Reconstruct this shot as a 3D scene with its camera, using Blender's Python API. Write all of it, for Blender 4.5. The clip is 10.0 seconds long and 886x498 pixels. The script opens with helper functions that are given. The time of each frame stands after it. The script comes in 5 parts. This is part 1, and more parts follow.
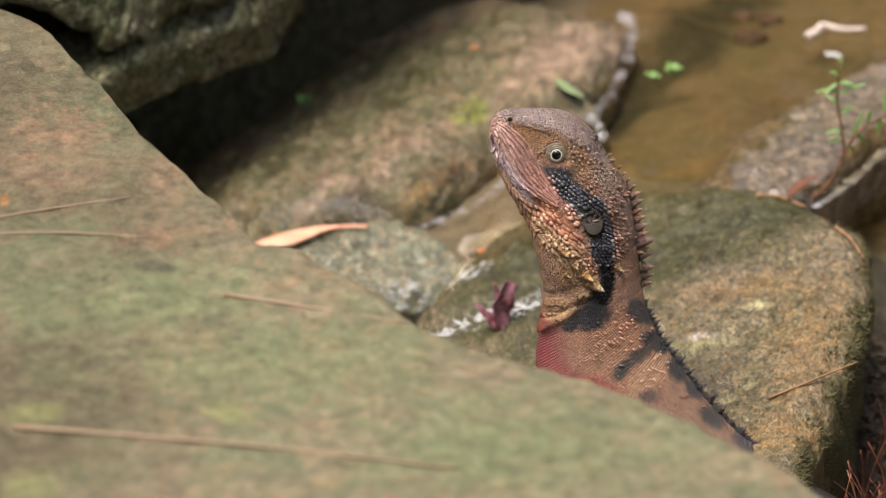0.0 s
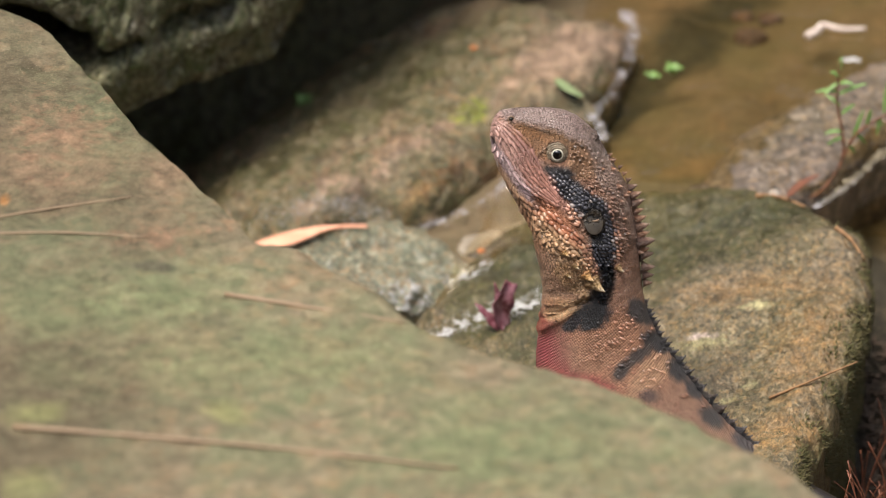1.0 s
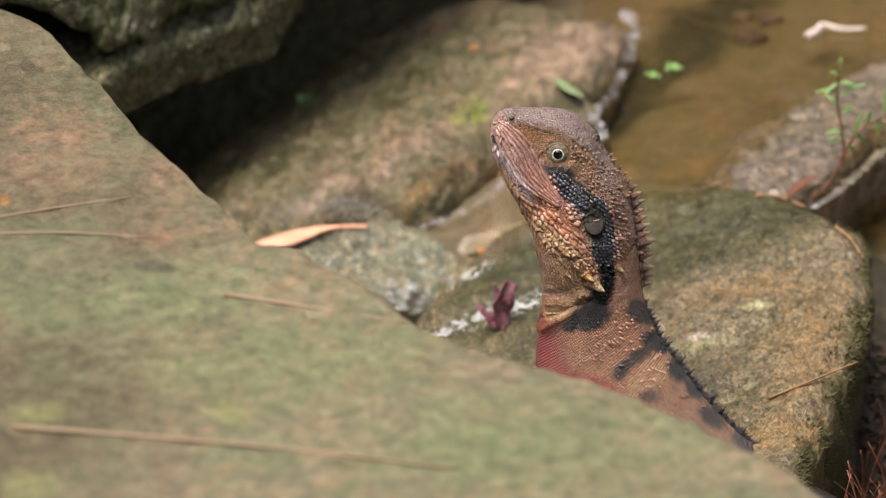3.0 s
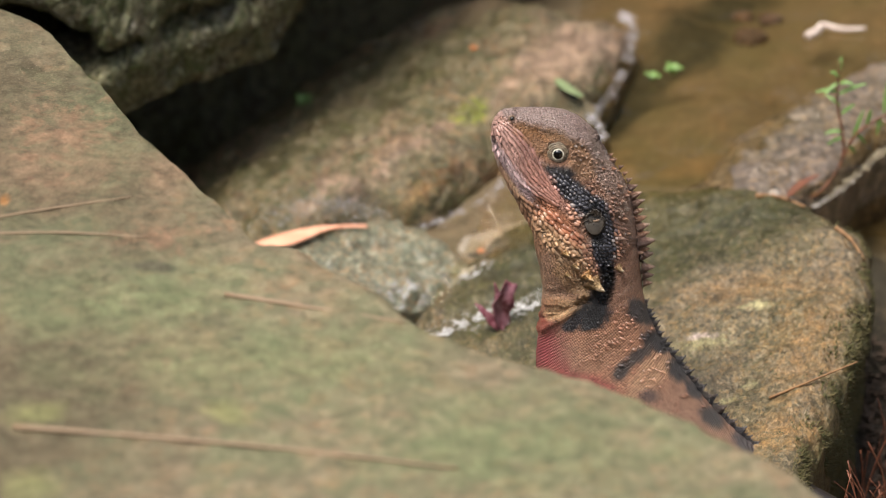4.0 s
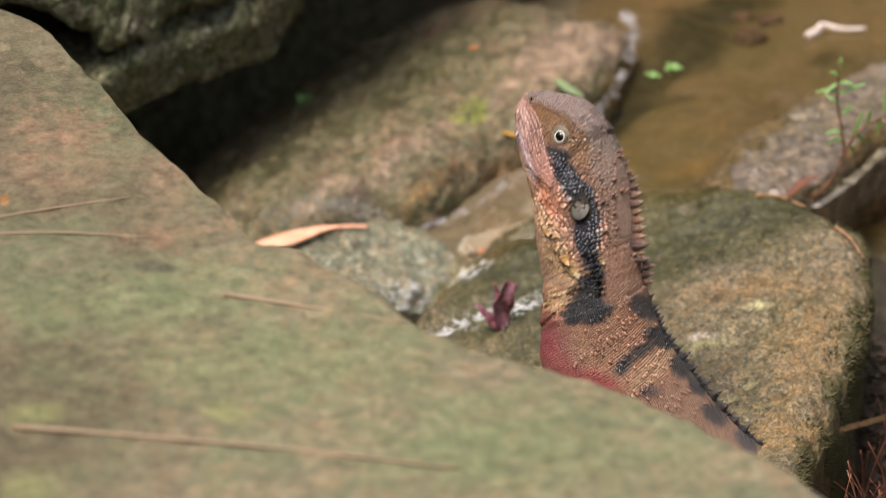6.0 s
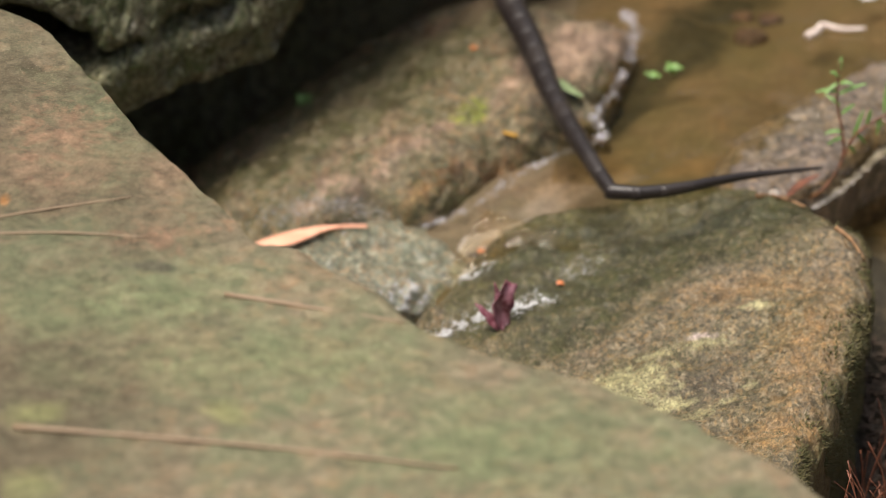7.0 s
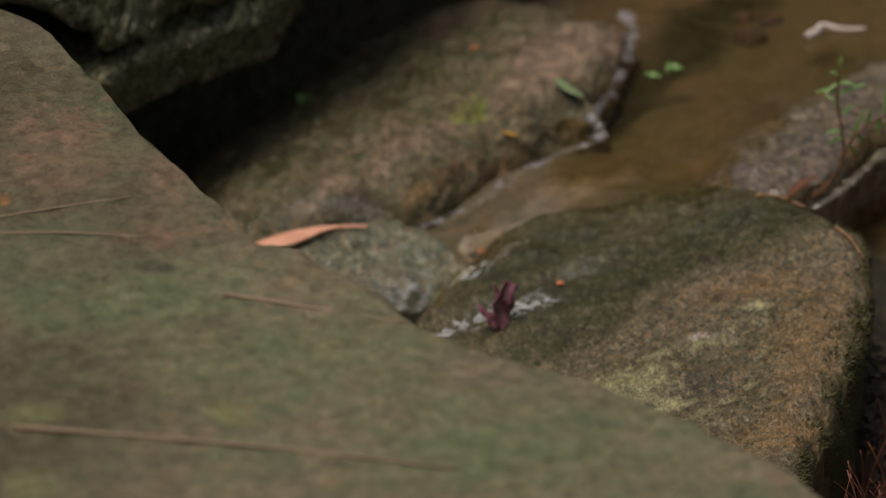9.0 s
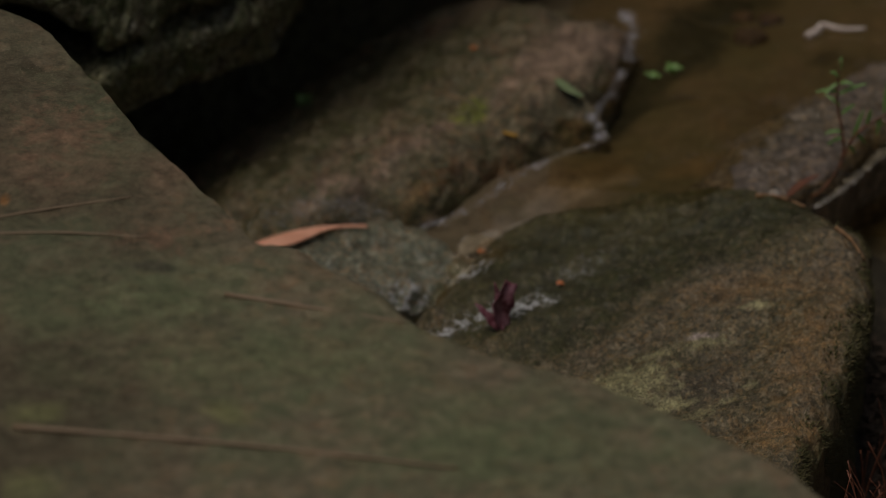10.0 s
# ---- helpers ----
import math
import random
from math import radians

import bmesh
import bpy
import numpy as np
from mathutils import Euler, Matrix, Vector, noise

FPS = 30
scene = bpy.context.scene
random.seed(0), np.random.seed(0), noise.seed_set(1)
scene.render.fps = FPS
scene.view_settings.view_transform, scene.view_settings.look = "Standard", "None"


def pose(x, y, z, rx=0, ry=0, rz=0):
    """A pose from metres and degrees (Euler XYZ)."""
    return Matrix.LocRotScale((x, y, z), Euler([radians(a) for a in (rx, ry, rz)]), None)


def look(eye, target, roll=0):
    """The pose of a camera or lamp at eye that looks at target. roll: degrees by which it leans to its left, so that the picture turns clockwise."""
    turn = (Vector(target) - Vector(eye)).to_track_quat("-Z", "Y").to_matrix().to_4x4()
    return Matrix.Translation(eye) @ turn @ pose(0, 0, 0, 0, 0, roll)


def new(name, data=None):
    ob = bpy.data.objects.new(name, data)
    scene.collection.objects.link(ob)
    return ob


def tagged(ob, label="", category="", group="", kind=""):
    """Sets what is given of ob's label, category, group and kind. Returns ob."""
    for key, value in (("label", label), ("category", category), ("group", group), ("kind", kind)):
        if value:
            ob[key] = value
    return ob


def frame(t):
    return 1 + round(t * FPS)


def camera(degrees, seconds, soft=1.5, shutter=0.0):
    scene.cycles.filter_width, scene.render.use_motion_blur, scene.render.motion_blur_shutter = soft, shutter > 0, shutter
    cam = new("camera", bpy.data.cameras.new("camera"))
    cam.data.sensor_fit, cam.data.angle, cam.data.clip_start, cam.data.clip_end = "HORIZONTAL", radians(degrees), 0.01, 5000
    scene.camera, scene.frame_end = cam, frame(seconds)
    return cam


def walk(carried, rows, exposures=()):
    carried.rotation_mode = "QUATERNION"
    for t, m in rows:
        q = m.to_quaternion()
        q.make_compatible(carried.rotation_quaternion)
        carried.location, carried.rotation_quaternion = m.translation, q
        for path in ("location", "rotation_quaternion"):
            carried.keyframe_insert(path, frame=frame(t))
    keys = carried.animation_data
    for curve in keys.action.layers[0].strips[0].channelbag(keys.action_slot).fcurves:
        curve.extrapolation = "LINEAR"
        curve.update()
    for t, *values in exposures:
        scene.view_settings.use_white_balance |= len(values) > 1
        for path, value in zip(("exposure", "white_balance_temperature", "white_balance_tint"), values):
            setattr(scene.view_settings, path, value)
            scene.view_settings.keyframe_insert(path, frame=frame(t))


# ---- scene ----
# ---------------------------------------------------------------- camera
EYE, AIM = (0.0, -2.2957, 1.3206), (0.0, 0.0, 0.10)
cam = camera(9.0, 10.0, soft=1.0, shutter=0.5)
cam.data.dof.use_dof = True
cam.data.dof.focus_distance = 2.548
cam.data.dof.aperture_fstop = 8.4
FADE = [(0.0, 0.0), (3.0, -0.02), (5.0, -0.06), (6.9, -0.09), (7.2, -0.14), (7.5, -0.27), (8.0, -0.60), (8.5, -1.00), (9.0, -1.46), (9.5, -1.96), (10.0, -2.55)]
BASE_STOPS = 1.10
walk(cam, [(0.0, look(EYE, AIM)), (10.0, look(EYE, AIM))], [(t, s + BASE_STOPS) for t, s in FADE])

# ---------------------------------------------------------------- light: bright shade under an overcast sky
world = bpy.data.worlds.new("sky")
scene.world = world
world.use_nodes = True
wn = world.node_tree.nodes
sky = wn.new("ShaderNodeTexSky")
sky.sky_type = "NISHITA"
sky.sun_disc = False
sky.sun_elevation, sky.sun_rotation = radians(62), radians(200)
wn["Background"].inputs["Strength"].default_value = 0.09
veil = wn.new("ShaderNodeHueSaturation")
veil.inputs["Saturation"].default_value = 0.45
world.node_tree.links.new(sky.outputs[0], veil.inputs["Color"])
world.node_tree.links.new(veil.outputs[0], wn["Background"].inputs[0])
sun = new("sun", bpy.data.lights.new("sun", "SUN"))
sun.data.energy, sun.data.angle, sun.data.color = 2.8, radians(32), (1.0, 0.90, 0.775)
sun.matrix_world = look((-0.55, -0.32, 2.0), (0, 0, 0))


# ---------------------------------------------------------------- materials
def nodes_of(name):
    m = bpy.data.materials.new(name)
    m.use_nodes = True
    return m, m.node_tree.nodes, m.node_tree.links, m.node_tree.nodes["Principled BSDF"]


def noise_node(nd, ln, vec, scale, detail=4, rough=0.6, distort=0.0):
    n = nd.new("ShaderNodeTexNoise")
    n.inputs["Scale"].default_value, n.inputs["Detail"].default_value = scale, detail
    n.inputs["Roughness"].default_value, n.inputs["Distortion"].default_value = rough, distort
    ln.new(vec, n.inputs["Vector"])
    return n.outputs["Fac"]


def ramp(nd, ln, fac, stops):
    r = nd.new("ShaderNodeValToRGB")
    el = r.color_ramp.elements
    while len(el) < len(stops):
        el.new(0.5)
    for e, (p, c) in zip(el, stops):
        e.position = p
        e.color = (*c, 1) if len(c) == 3 else c
    ln.new(fac, r.inputs[0])
    return r.outputs[0]


def grey(p, v):
    return (p, (v, v, v))


def mix(nd, ln, fac, a, b, mode="MIX"):
    n = nd.new("ShaderNodeMix")
    n.data_type, n.blend_type = "RGBA", mode
    for sock, val in ((n.inputs[0], fac), (n.inputs[6], a), (n.inputs[7], b)):
        if isinstance(val, (int, float)):
            sock.default_value = val
        elif isinstance(val, tuple):
            sock.default_value = (*val, 1)
        else:
            ln.new(val, sock)
    return n.outputs[2]


def bump(nd, ln, height, strength, dist, normal=None):
    b = nd.new("ShaderNodeBump")
    b.inputs["Strength"].default_value, b.inputs["Distance"].default_value = strength, dist
    ln.new(height, b.inputs["Height"])
    if normal:
        ln.new(normal, b.inputs["Normal"])
    return b.outputs[0]


def object_coords(nd):
    return nd.new("ShaderNodeTexCoord").outputs["Object"]


def spot_mask(nd, ln, v, spots, ragged, lo=0.35, hi=1.0):
    """A mask of ragged oval blotches: spots are (x, y, reach along, reach across, turn in degrees)."""
    out = None
    for x, y, ra, rb, turn in spots:
        mp = nd.new("ShaderNodeMapping")
        mp.vector_type = "TEXTURE"
        mp.inputs["Location"].default_value = (x, y, 0)
        mp.inputs["Rotation"].default_value = (0, 0, radians(turn))
        mp.inputs["Scale"].default_value = (ra, rb, 1000)
        ln.new(v, mp.inputs[0])
        le = nd.new("ShaderNodeVectorMath")
        le.operation = "LENGTH"
        ln.new(mp.outputs[0], le.inputs[0])
        if out is None:
            out = le.outputs["Value"]
        else:
            mn = nd.new("ShaderNodeMath")
            mn.operation = "MINIMUM"
            ln.new(out, mn.inputs[0]), ln.new(le.outputs["Value"], mn.inputs[1])
            out = mn.outputs[0]
    ad = nd.new("ShaderNodeMath")
    ad.operation = "MULTIPLY_ADD"
    ln.new(ragged, ad.inputs[0])
    ad.inputs[1].default_value = 2.2
    ln.new(out, ad.inputs[2])
    sh = nd.new("ShaderNodeMath")
    sh.operation = "SUBTRACT"
    sh.inputs[1].default_value = 1.1
    ln.new(ad.outputs[0], sh.inputs[0])
    return ramp(nd, ln, sh.outputs[0], [grey(lo, 1), grey(hi, 0)])


def rock_material(name, light, dark, algae, algae_cut=0.5, warm=(0.30, 0.17, 0.07), lichen=None, rough=(0.45, 0.8), grain=0.5, size=1.0, blotches=(), relief=0.55, speckle=0.5, cell=760, wet=(), damp=0.0, rasp=0.8, bedding=1.0):
    m, nd, ln, bs = nodes_of(name)
    v = object_coords(nd)
    # grains drawn out along the stone's bedding
    lie = nd.new("ShaderNodeMapping")
    lie.inputs["Scale"].default_value = (1.0, bedding, 1.0)
    ln.new(v, lie.inputs[0])
    g = lie.outputs[0]
    big = noise_node(nd, ln, v, 14 * size, 5, 0.65, 0.3)
    mid = noise_node(nd, ln, v, 60 * size, 6, 0.7)
    fine = noise_node(nd, ln, g, 150, 9, 0.85)
    col = mix(nd, ln, ramp(nd, ln, mid, [grey(0.34, 0), grey(0.66, 1)]), dark, light)
    col = mix(nd, ln, ramp(nd, ln, noise_node(nd, ln, v, 38 * size, 5, 0.7, 0.5), [grey(0.55, 0), grey(0.68, 0.75)]), col, warm)
    col = mix(nd, ln, ramp(nd, ln, big, [grey(algae_cut - 0.1, 0), grey(algae_cut + 0.12, 0.9)]), col, algae)
    if lichen:
        col = mix(nd, ln, ramp(nd, ln, noise_node(nd, ln, v, 30, 6, 0.75, 0.4), [grey(0.62, 0), grey(0.66, 0.85)]), col, lichen)
    cells = nd.new("ShaderNodeTexVoronoi")
    cells.inputs["Scale"].default_value = cell
    ln.new(g, cells.inputs["Vector"])
    pick = nd.new("ShaderNodeSeparateColor")
    ln.new(cells.outputs["Color"], pick.inputs[0])
    grains = ramp(nd, ln, pick.outputs[0], [(0.0, tuple(c * 0.5 for c in dark)), (0.3, dark), (0.55, light), (0.75, warm), (0.95, tuple(min(1, c * 1.5) for c in light))])
    col = mix(nd, ln, speckle * 0.75, col, grains)
    for colour, amount, scale, spots, lo, hi in blotches:
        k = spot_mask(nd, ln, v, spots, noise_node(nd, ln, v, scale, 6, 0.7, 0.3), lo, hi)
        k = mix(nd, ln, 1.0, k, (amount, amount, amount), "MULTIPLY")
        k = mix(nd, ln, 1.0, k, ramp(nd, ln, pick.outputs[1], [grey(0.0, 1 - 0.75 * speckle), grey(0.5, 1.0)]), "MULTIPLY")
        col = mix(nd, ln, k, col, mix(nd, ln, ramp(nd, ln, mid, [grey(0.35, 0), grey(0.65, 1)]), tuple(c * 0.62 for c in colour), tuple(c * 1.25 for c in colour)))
    col = mix(nd, ln, 1.0, col, ramp(nd, ln, fine, [grey(0.36, 1 - 0.85 * grain), grey(0.64, 1 + 0.6 * grain)]), "MULTIPLY")
    col = mix(nd, ln, 1.0, col, ramp(nd, ln, noise_node(nd, ln, g, 900, 3, 0.7), [grey(0.36, 1 - 0.5 * grain), grey(0.64, 1 + 0.5 * grain)]), "MULTIPLY")
    pits = nd.new("ShaderNodeTexVoronoi")
    pits.inputs["Scale"].default_value = cell * 0.7
    ln.new(g, pits.inputs["Vector"])
    col = mix(nd, ln, ramp(nd, ln, pits.outputs["Distance"], [grey(0.05, speckle), grey(0.32, 0.0)]), col, tuple(c * 0.4 for c in dark))
    dots = noise_node(nd, ln, g, 700, 3, 0.8)
    col = mix(nd, ln, ramp(nd, ln, dots, [grey(0.60, 0.0), grey(0.70, speckle)]), col, tuple(min(1, c * 1.6) for c in light))
    ln.new(col, bs.inputs["Base Color"])
    ln.new(ramp(nd, ln, big, [grey(0.35, rough[1]), grey(0.65, rough[0])]), bs.inputs["Roughness"])
    bs.inputs["Specular IOR Level"].default_value = 0.28
    n1 = bump(nd, ln, mid, relief, 0.004)
    n2 = bump(nd, ln, fine, rasp, 0.0016, n1)
    ln.new(n2, bs.inputs["Normal"])
    # a film of water: all over (damp) and in ragged places (wet)
    bs.inputs["Coat Weight"].default_value, bs.inputs["Coat Roughness"].default_value, bs.inputs["Coat IOR"].default_value = damp, 0.12, 1.33
    if wet:
        k = spot_mask(nd, ln, v, wet, noise_node(nd, ln, v, 110, 5, 0.75, 0.3), 0.4, 1.0)
        ln.new(mix(nd, ln, k, (damp, damp, damp), (1.0, 1.0, 1.0)), bs.inputs["Coat Weight"])
        ln.new(bump(nd, ln, noise_node(nd, ln, v, 260, 5, 0.75), 0.55, 0.0016, n1), bs.inputs["Coat Normal"])
    return m


def plain_material(name, a, b, scale=120, rough=0.6, relief=0.3, coat=0.0, spec=0.5, tight=0.15):
    m, nd, ln, bs = nodes_of(name)
    v = object_coords(nd)
    f = noise_node(nd, ln, v, scale, 5, 0.65)
    ln.new(mix(nd, ln, ramp(nd, ln, f, [grey(0.5 - tight, 0), grey(0.5 + tight, 1)]), a, b), bs.inputs["Base Color"])
    bs.inputs["Roughness"].default_value, bs.inputs["Coat Weight"].default_value = rough, coat
    bs.inputs["Specular IOR Level"].default_value = spec
    ln.new(bump(nd, ln, f, relief, 0.001), bs.inputs["Normal"])
    return m


def water_material(name, tint, ripple=70, strength=0.25, foam=0.0):
    m, nd, ln, bs = nodes_of(name)
    v = object_coords(nd)
    nd.remove(bs)
    clear, gloss, both, fr = (nd.new(k) for k in ("ShaderNodeBsdfTransparent", "ShaderNodeBsdfGlossy", "ShaderNodeMixShader", "ShaderNodeFresnel"))
    clear.inputs[0].default_value = (*tint, 1)
    gloss.inputs["Roughness"].default_value = 0.06
    fr.inputs["IOR"].default_value = 1.33
    stretch = nd.new("ShaderNodeMapping")
    stretch.inputs["Rotation"].default_value[2] = radians(-50)
    stretch.inputs["Scale"].default_value = (0.4, 1.0, 1.0)
    ln.new(v, stretch.inputs[0])
    n = bump(nd, ln, noise_node(nd, ln, stretch.outputs[0], ripple, 4, 0.6, 0.6), strength, 0.004)
    ln.new(n, gloss.inputs["Normal"]), ln.new(n, fr.inputs["Normal"])
    ln.new(fr.outputs[0], both.inputs[0]), ln.new(clear.outputs[0], both.inputs[1]), ln.new(gloss.outputs[0], both.inputs[2])
    ln.new(both.outputs[0], nd["Material Output"].inputs[0])
    return m


def oval(p, ra, rb, turn=0):
    return (p[0], p[1], ra, rb, turn)


SLAB = rock_material("slab_stone", (0.285, 0.23, 0.155), (0.175, 0.152, 0.098), (0.17, 0.19, 0.105), 0.50, (0.36, 0.21, 0.12), rough=(0.7, 0.9), size=1.9, speckle=0.4, cell=170, grain=0.3, blotches=(
    # broadly darker at the upper left and left
    ((0.125, 0.102, 0.064), 0.92, 25, [oval((-0.181, -0.076), 0.13, 0.22), oval((-0.170, -0.317), 0.09, 0.14)], 0.3, 1.4),
    ((0.32, 0.205, 0.135), 0.5, 40, [oval((-0.052, -0.284), 0.03, 0.02), oval((-0.119, -0.117), 0.02, 0.04), oval((-0.169, -0.105), 0.05, 0.06), oval((-0.105, -0.287), 0.03, 0.03), oval((-0.046, 0.149), 0.03, 0.04)], 0.2, 1.2),
    ((0.185, 0.215, 0.11), 0.75, 18, [oval((-0.066, -0.284), 0.10, 0.05), oval((0.026, -0.355), 0.12, 0.06), oval((-0.126, -0.238), 0.08, 0.04)], 0.2, 1.2),
    ((0.15, 0.172, 0.095), 0.6, 45, [oval((-0.150, -0.060), 0.06, 0.13), oval((-0.175, -0.200), 0.06, 0.09)], -0.1, 0.7),
    ((0.36, 0.20, 0.13), 0.5, 90, [oval((-0.165, -0.080), 0.07, 0.13), oval((-0.120, -0.180), 0.06, 0.05)], -0.25, 0.3),
    ((0.28, 0.29, 0.12), 0.6, 40, [oval((-0.163, -0.383), 0.014, 0.03), oval((-0.087, -0.328), 0.015, 0.012), oval((-0.164, -0.330), 0.018, 0.012)], 0.3, 1.0),
    ((0.09, 0.085, 0.06), 0.8, 60, [oval((-0.096, -0.246), 0.011, 0.010), oval((-0.127, -0.207), 0.03, 0.007), oval((-0.085, -0.268), 0.006, 0.006)], 0.2, 0.8),
    ((0.45, 0.22, 0.08), 0.9, 60, [oval((-0.189, -0.143), 0.003, 0.006)], 0.4, 1.0)))
RIDGE = rock_material("ridge_stone", (0.28, 0.215, 0.148), (0.095, 0.080, 0.049), (0.105, 0.104, 0.043), 0.46, (0.33, 0.155, 0.075), rough=(0.25, 0.5), grain=0.9, speckle=0.5, cell=420, size=1.3, relief=0.7, bedding=0.7, blotches=(
    ((0.07, 0.07, 0.026), 0.85, 60, [oval((-0.088, 0.258), 0.05, 0.035, 40), oval((-0.053, 0.281), 0.08, 0.03, 40), oval((-0.010, 0.327), 0.08, 0.03, 40), oval((-0.001, 0.208), 0.04, 0.016, 35)], 0.3, 1.3),
    ((0.36, 0.245, 0.175), 0.95, 35, [oval((0.063, 0.302), 0.06, 0.028, 60), oval((0.028, 0.267), 0.03, 0.014, 50), oval((-0.046, 0.214), 0.04, 0.014, 35), oval((-0.013, 0.240), 0.05, 0.012, 35)], 0.3, 1.2),
    ((0.065, 0.062, 0.026), 0.6, 70, [oval((0.050, 0.243), 0.045, 0.011, 40), oval((0.079, 0.267), 0.02, 0.01, 60)], 0.4, 1.1),
    ((0.30, 0.17, 0.06), 0.4, 50, [oval((-0.030, 0.228), 0.03, 0.006, 40), oval((-0.012, 0.202), 0.02, 0.005, 40)], 0.4, 1.2),
    ((0.40, 0.15, 0.06), 0.3, 190, [oval((0.000, 0.215), 0.05, 0.016, 35), oval((0.030, 0.232), 0.03, 0.010, 35)], 0.0, 0.55),
    ((0.24, 0.27, 0.04), 0.9, 60, [oval((0.014, 0.259), 0.012, 0.014, 0)], 0.5, 1.0)),
    damp=0.25, wet=[oval((-0.062, 0.205), 0.05, 0.022, 20), oval((-0.030, 0.225), 0.04, 0.012, 40), oval((0.085, 0.320), 0.030, 0.012, 70), oval((0.075, 0.250), 0.020, 0.012, 50), oval((0.050, 0.330), 0.05, 0.02, 50)])
BOULDER = rock_material("boulder_stone", (0.215, 0.172, 0.118), (0.100, 0.083, 0.055), (0.115, 0.108, 0.048), 0.50, (0.27, 0.165, 0.07), rough=(0.32, 0.6), rasp=0.6, bedding=0.65, grain=0.7, speckle=0.72, cell=620, size=1.5, blotches=(
    ((0.34, 0.19, 0.075), 0.6, 170, [oval((0.172, 0.006), 0.035, 0.12, -10), oval((0.150, 0.065), 0.06, 0.03), oval((0.158, -0.068), 0.06, 0.04)], -0.1, 0.65),
    ((0.060, 0.052, 0.038), 0.7, 210, [oval((0.120, -0.010), 0.09, 0.09)], -0.3, 0.35),
    ((0.070, 0.066, 0.024), 0.95, 50, [oval((0.102, 0.160), 0.14, 0.055, 0), oval((0.040, 0.106), 0.065, 0.06, 0)], 0.6, 1.3),
    ((0.045, 0.047, 0.018), 0.92, 70, [oval((0.088, 0.100), 0.080, 0.034, 14), oval((0.122, 0.106), 0.070, 0.028, 8), oval((0.150, 0.128), 0.055, 0.024, -4), oval((0.049, 0.144), 0.05, 0.020, 20), oval((0.060, 0.060), 0.06, 0.020, 25)], 0.4, 1.5),
    ((0.06, 0.06, 0.022), 0.9, 40, [oval((0.197, 0.008), 0.08, 0.012, 75), oval((0.174, -0.075), 0.06, 0.012, 65)], 0.4, 1.1),
    ((0.39, 0.36, 0.19), 0.95, 120, [oval((0.086, -0.002), 0.032, 0.030, 10), oval((0.062, 0.004), 0.014, 0.008, 10), oval((0.105, -0.022), 0.016, 0.010, 20)], 0.35, 0.8),
    ((0.37, 0.34, 0.18), 0.85, 300, [oval((0.124, 0.026), 0.026, 0.012, 0), oval((0.119, -0.035), 0.016, 0.012), oval((0.132, -0.026), 0.010, 0.006), oval((0.149, 0.048), 0.020, 0.005, 0), oval((0.143, -0.017), 0.010, 0.005), oval((0.100, 0.022), 0.018, 0.008)], 0.1, 0.6),
    ((0.50, 0.40, 0.37), 0.8, 120, [oval((0.123, 0.031), 0.008, 0.004)], 0.4, 0.9)),
    damp=0.1, wet=[oval((0.102, 0.150), 0.11, 0.035, 0), oval((0.040, 0.106), 0.06, 0.05, 20)])
# stone and lichen greys, brightened to paint in wet glints
MOSSY = rock_material("mossy_stone", (0.27, 0.25, 0.18), (0.045, 0.043, 0.024), (0.105, 0.118, 0.028), 0.45, (0.12, 0.09, 0.04), lichen=(0.30, 0.28, 0.25), rough=(0.4, 0.7), relief=0.8, size=2.4, grain=0.95, speckle=0.75, cell=420, damp=0.5)
PEBBLE = rock_material("speckled_stone", (0.36, 0.345, 0.26), (0.17, 0.185, 0.13), (0.20, 0.23, 0.155), 0.5, (0.42, 0.20, 0.07), rough=(0.25, 0.55), size=2.2, relief=1.0, grain=0.7, speckle=0.6, cell=640, damp=0.6)
BANK = rock_material("bank_stone", (0.27, 0.215, 0.18), (0.12, 0.095, 0.078), (0.15, 0.13, 0.07), 0.55, (0.28, 0.17, 0.08), rough=(0.3, 0.5), grain=1.0, speckle=0.65, cell=380, damp=0.7)
PALE = rock_material("pale_stone", (0.41, 0.36, 0.30), (0.26, 0.22, 0.17), (0.24, 0.20, 0.13), 0.58, size=1.6, rough=(0.2, 0.4), speckle=0.25, grain=0.4)
BED = rock_material("stream_bed", (0.20, 0.142, 0.09), (0.13, 0.096, 0.060), (0.115, 0.10, 0.05), 0.5, (0.24, 0.14, 0.065), rough=(0.55, 0.8), grain=0.3, speckle=0.25, blotches=(
    # shade of the deep trough in the pool, painted into the bed colour
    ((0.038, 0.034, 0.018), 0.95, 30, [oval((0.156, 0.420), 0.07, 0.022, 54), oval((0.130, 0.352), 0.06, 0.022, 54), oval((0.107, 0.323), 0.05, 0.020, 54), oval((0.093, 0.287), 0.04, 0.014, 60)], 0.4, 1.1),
    ((0.28, 0.22, 0.16), 0.75, 40, [oval((0.061, 0.199), 0.05, 0.010, 28), oval((0.024, 0.178), 0.03, 0.012, 35)], 0.4, 1.1),
    ((0.26, 0.16, 0.075), 0.5, 40, [oval((0.124, 0.225), 0.03, 0.012, 30), oval((0.076, 0.223), 0.04, 0.02, 40)], 0.3, 1.2),
    # bed darker in the gap beside the boulder
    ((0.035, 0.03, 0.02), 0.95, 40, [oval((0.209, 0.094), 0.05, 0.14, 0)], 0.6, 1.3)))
PEBBLE_DARK = rock_material("dark_pebble", (0.14, 0.09, 0.085), (0.07, 0.045, 0.04), (0.08, 0.06, 0.05), 0.6, rough=(0.3, 0.5))
SOIL = plain_material("litter", (0.11, 0.07, 0.045), (0.035, 0.026, 0.018), 200, 0.8, 0.6)
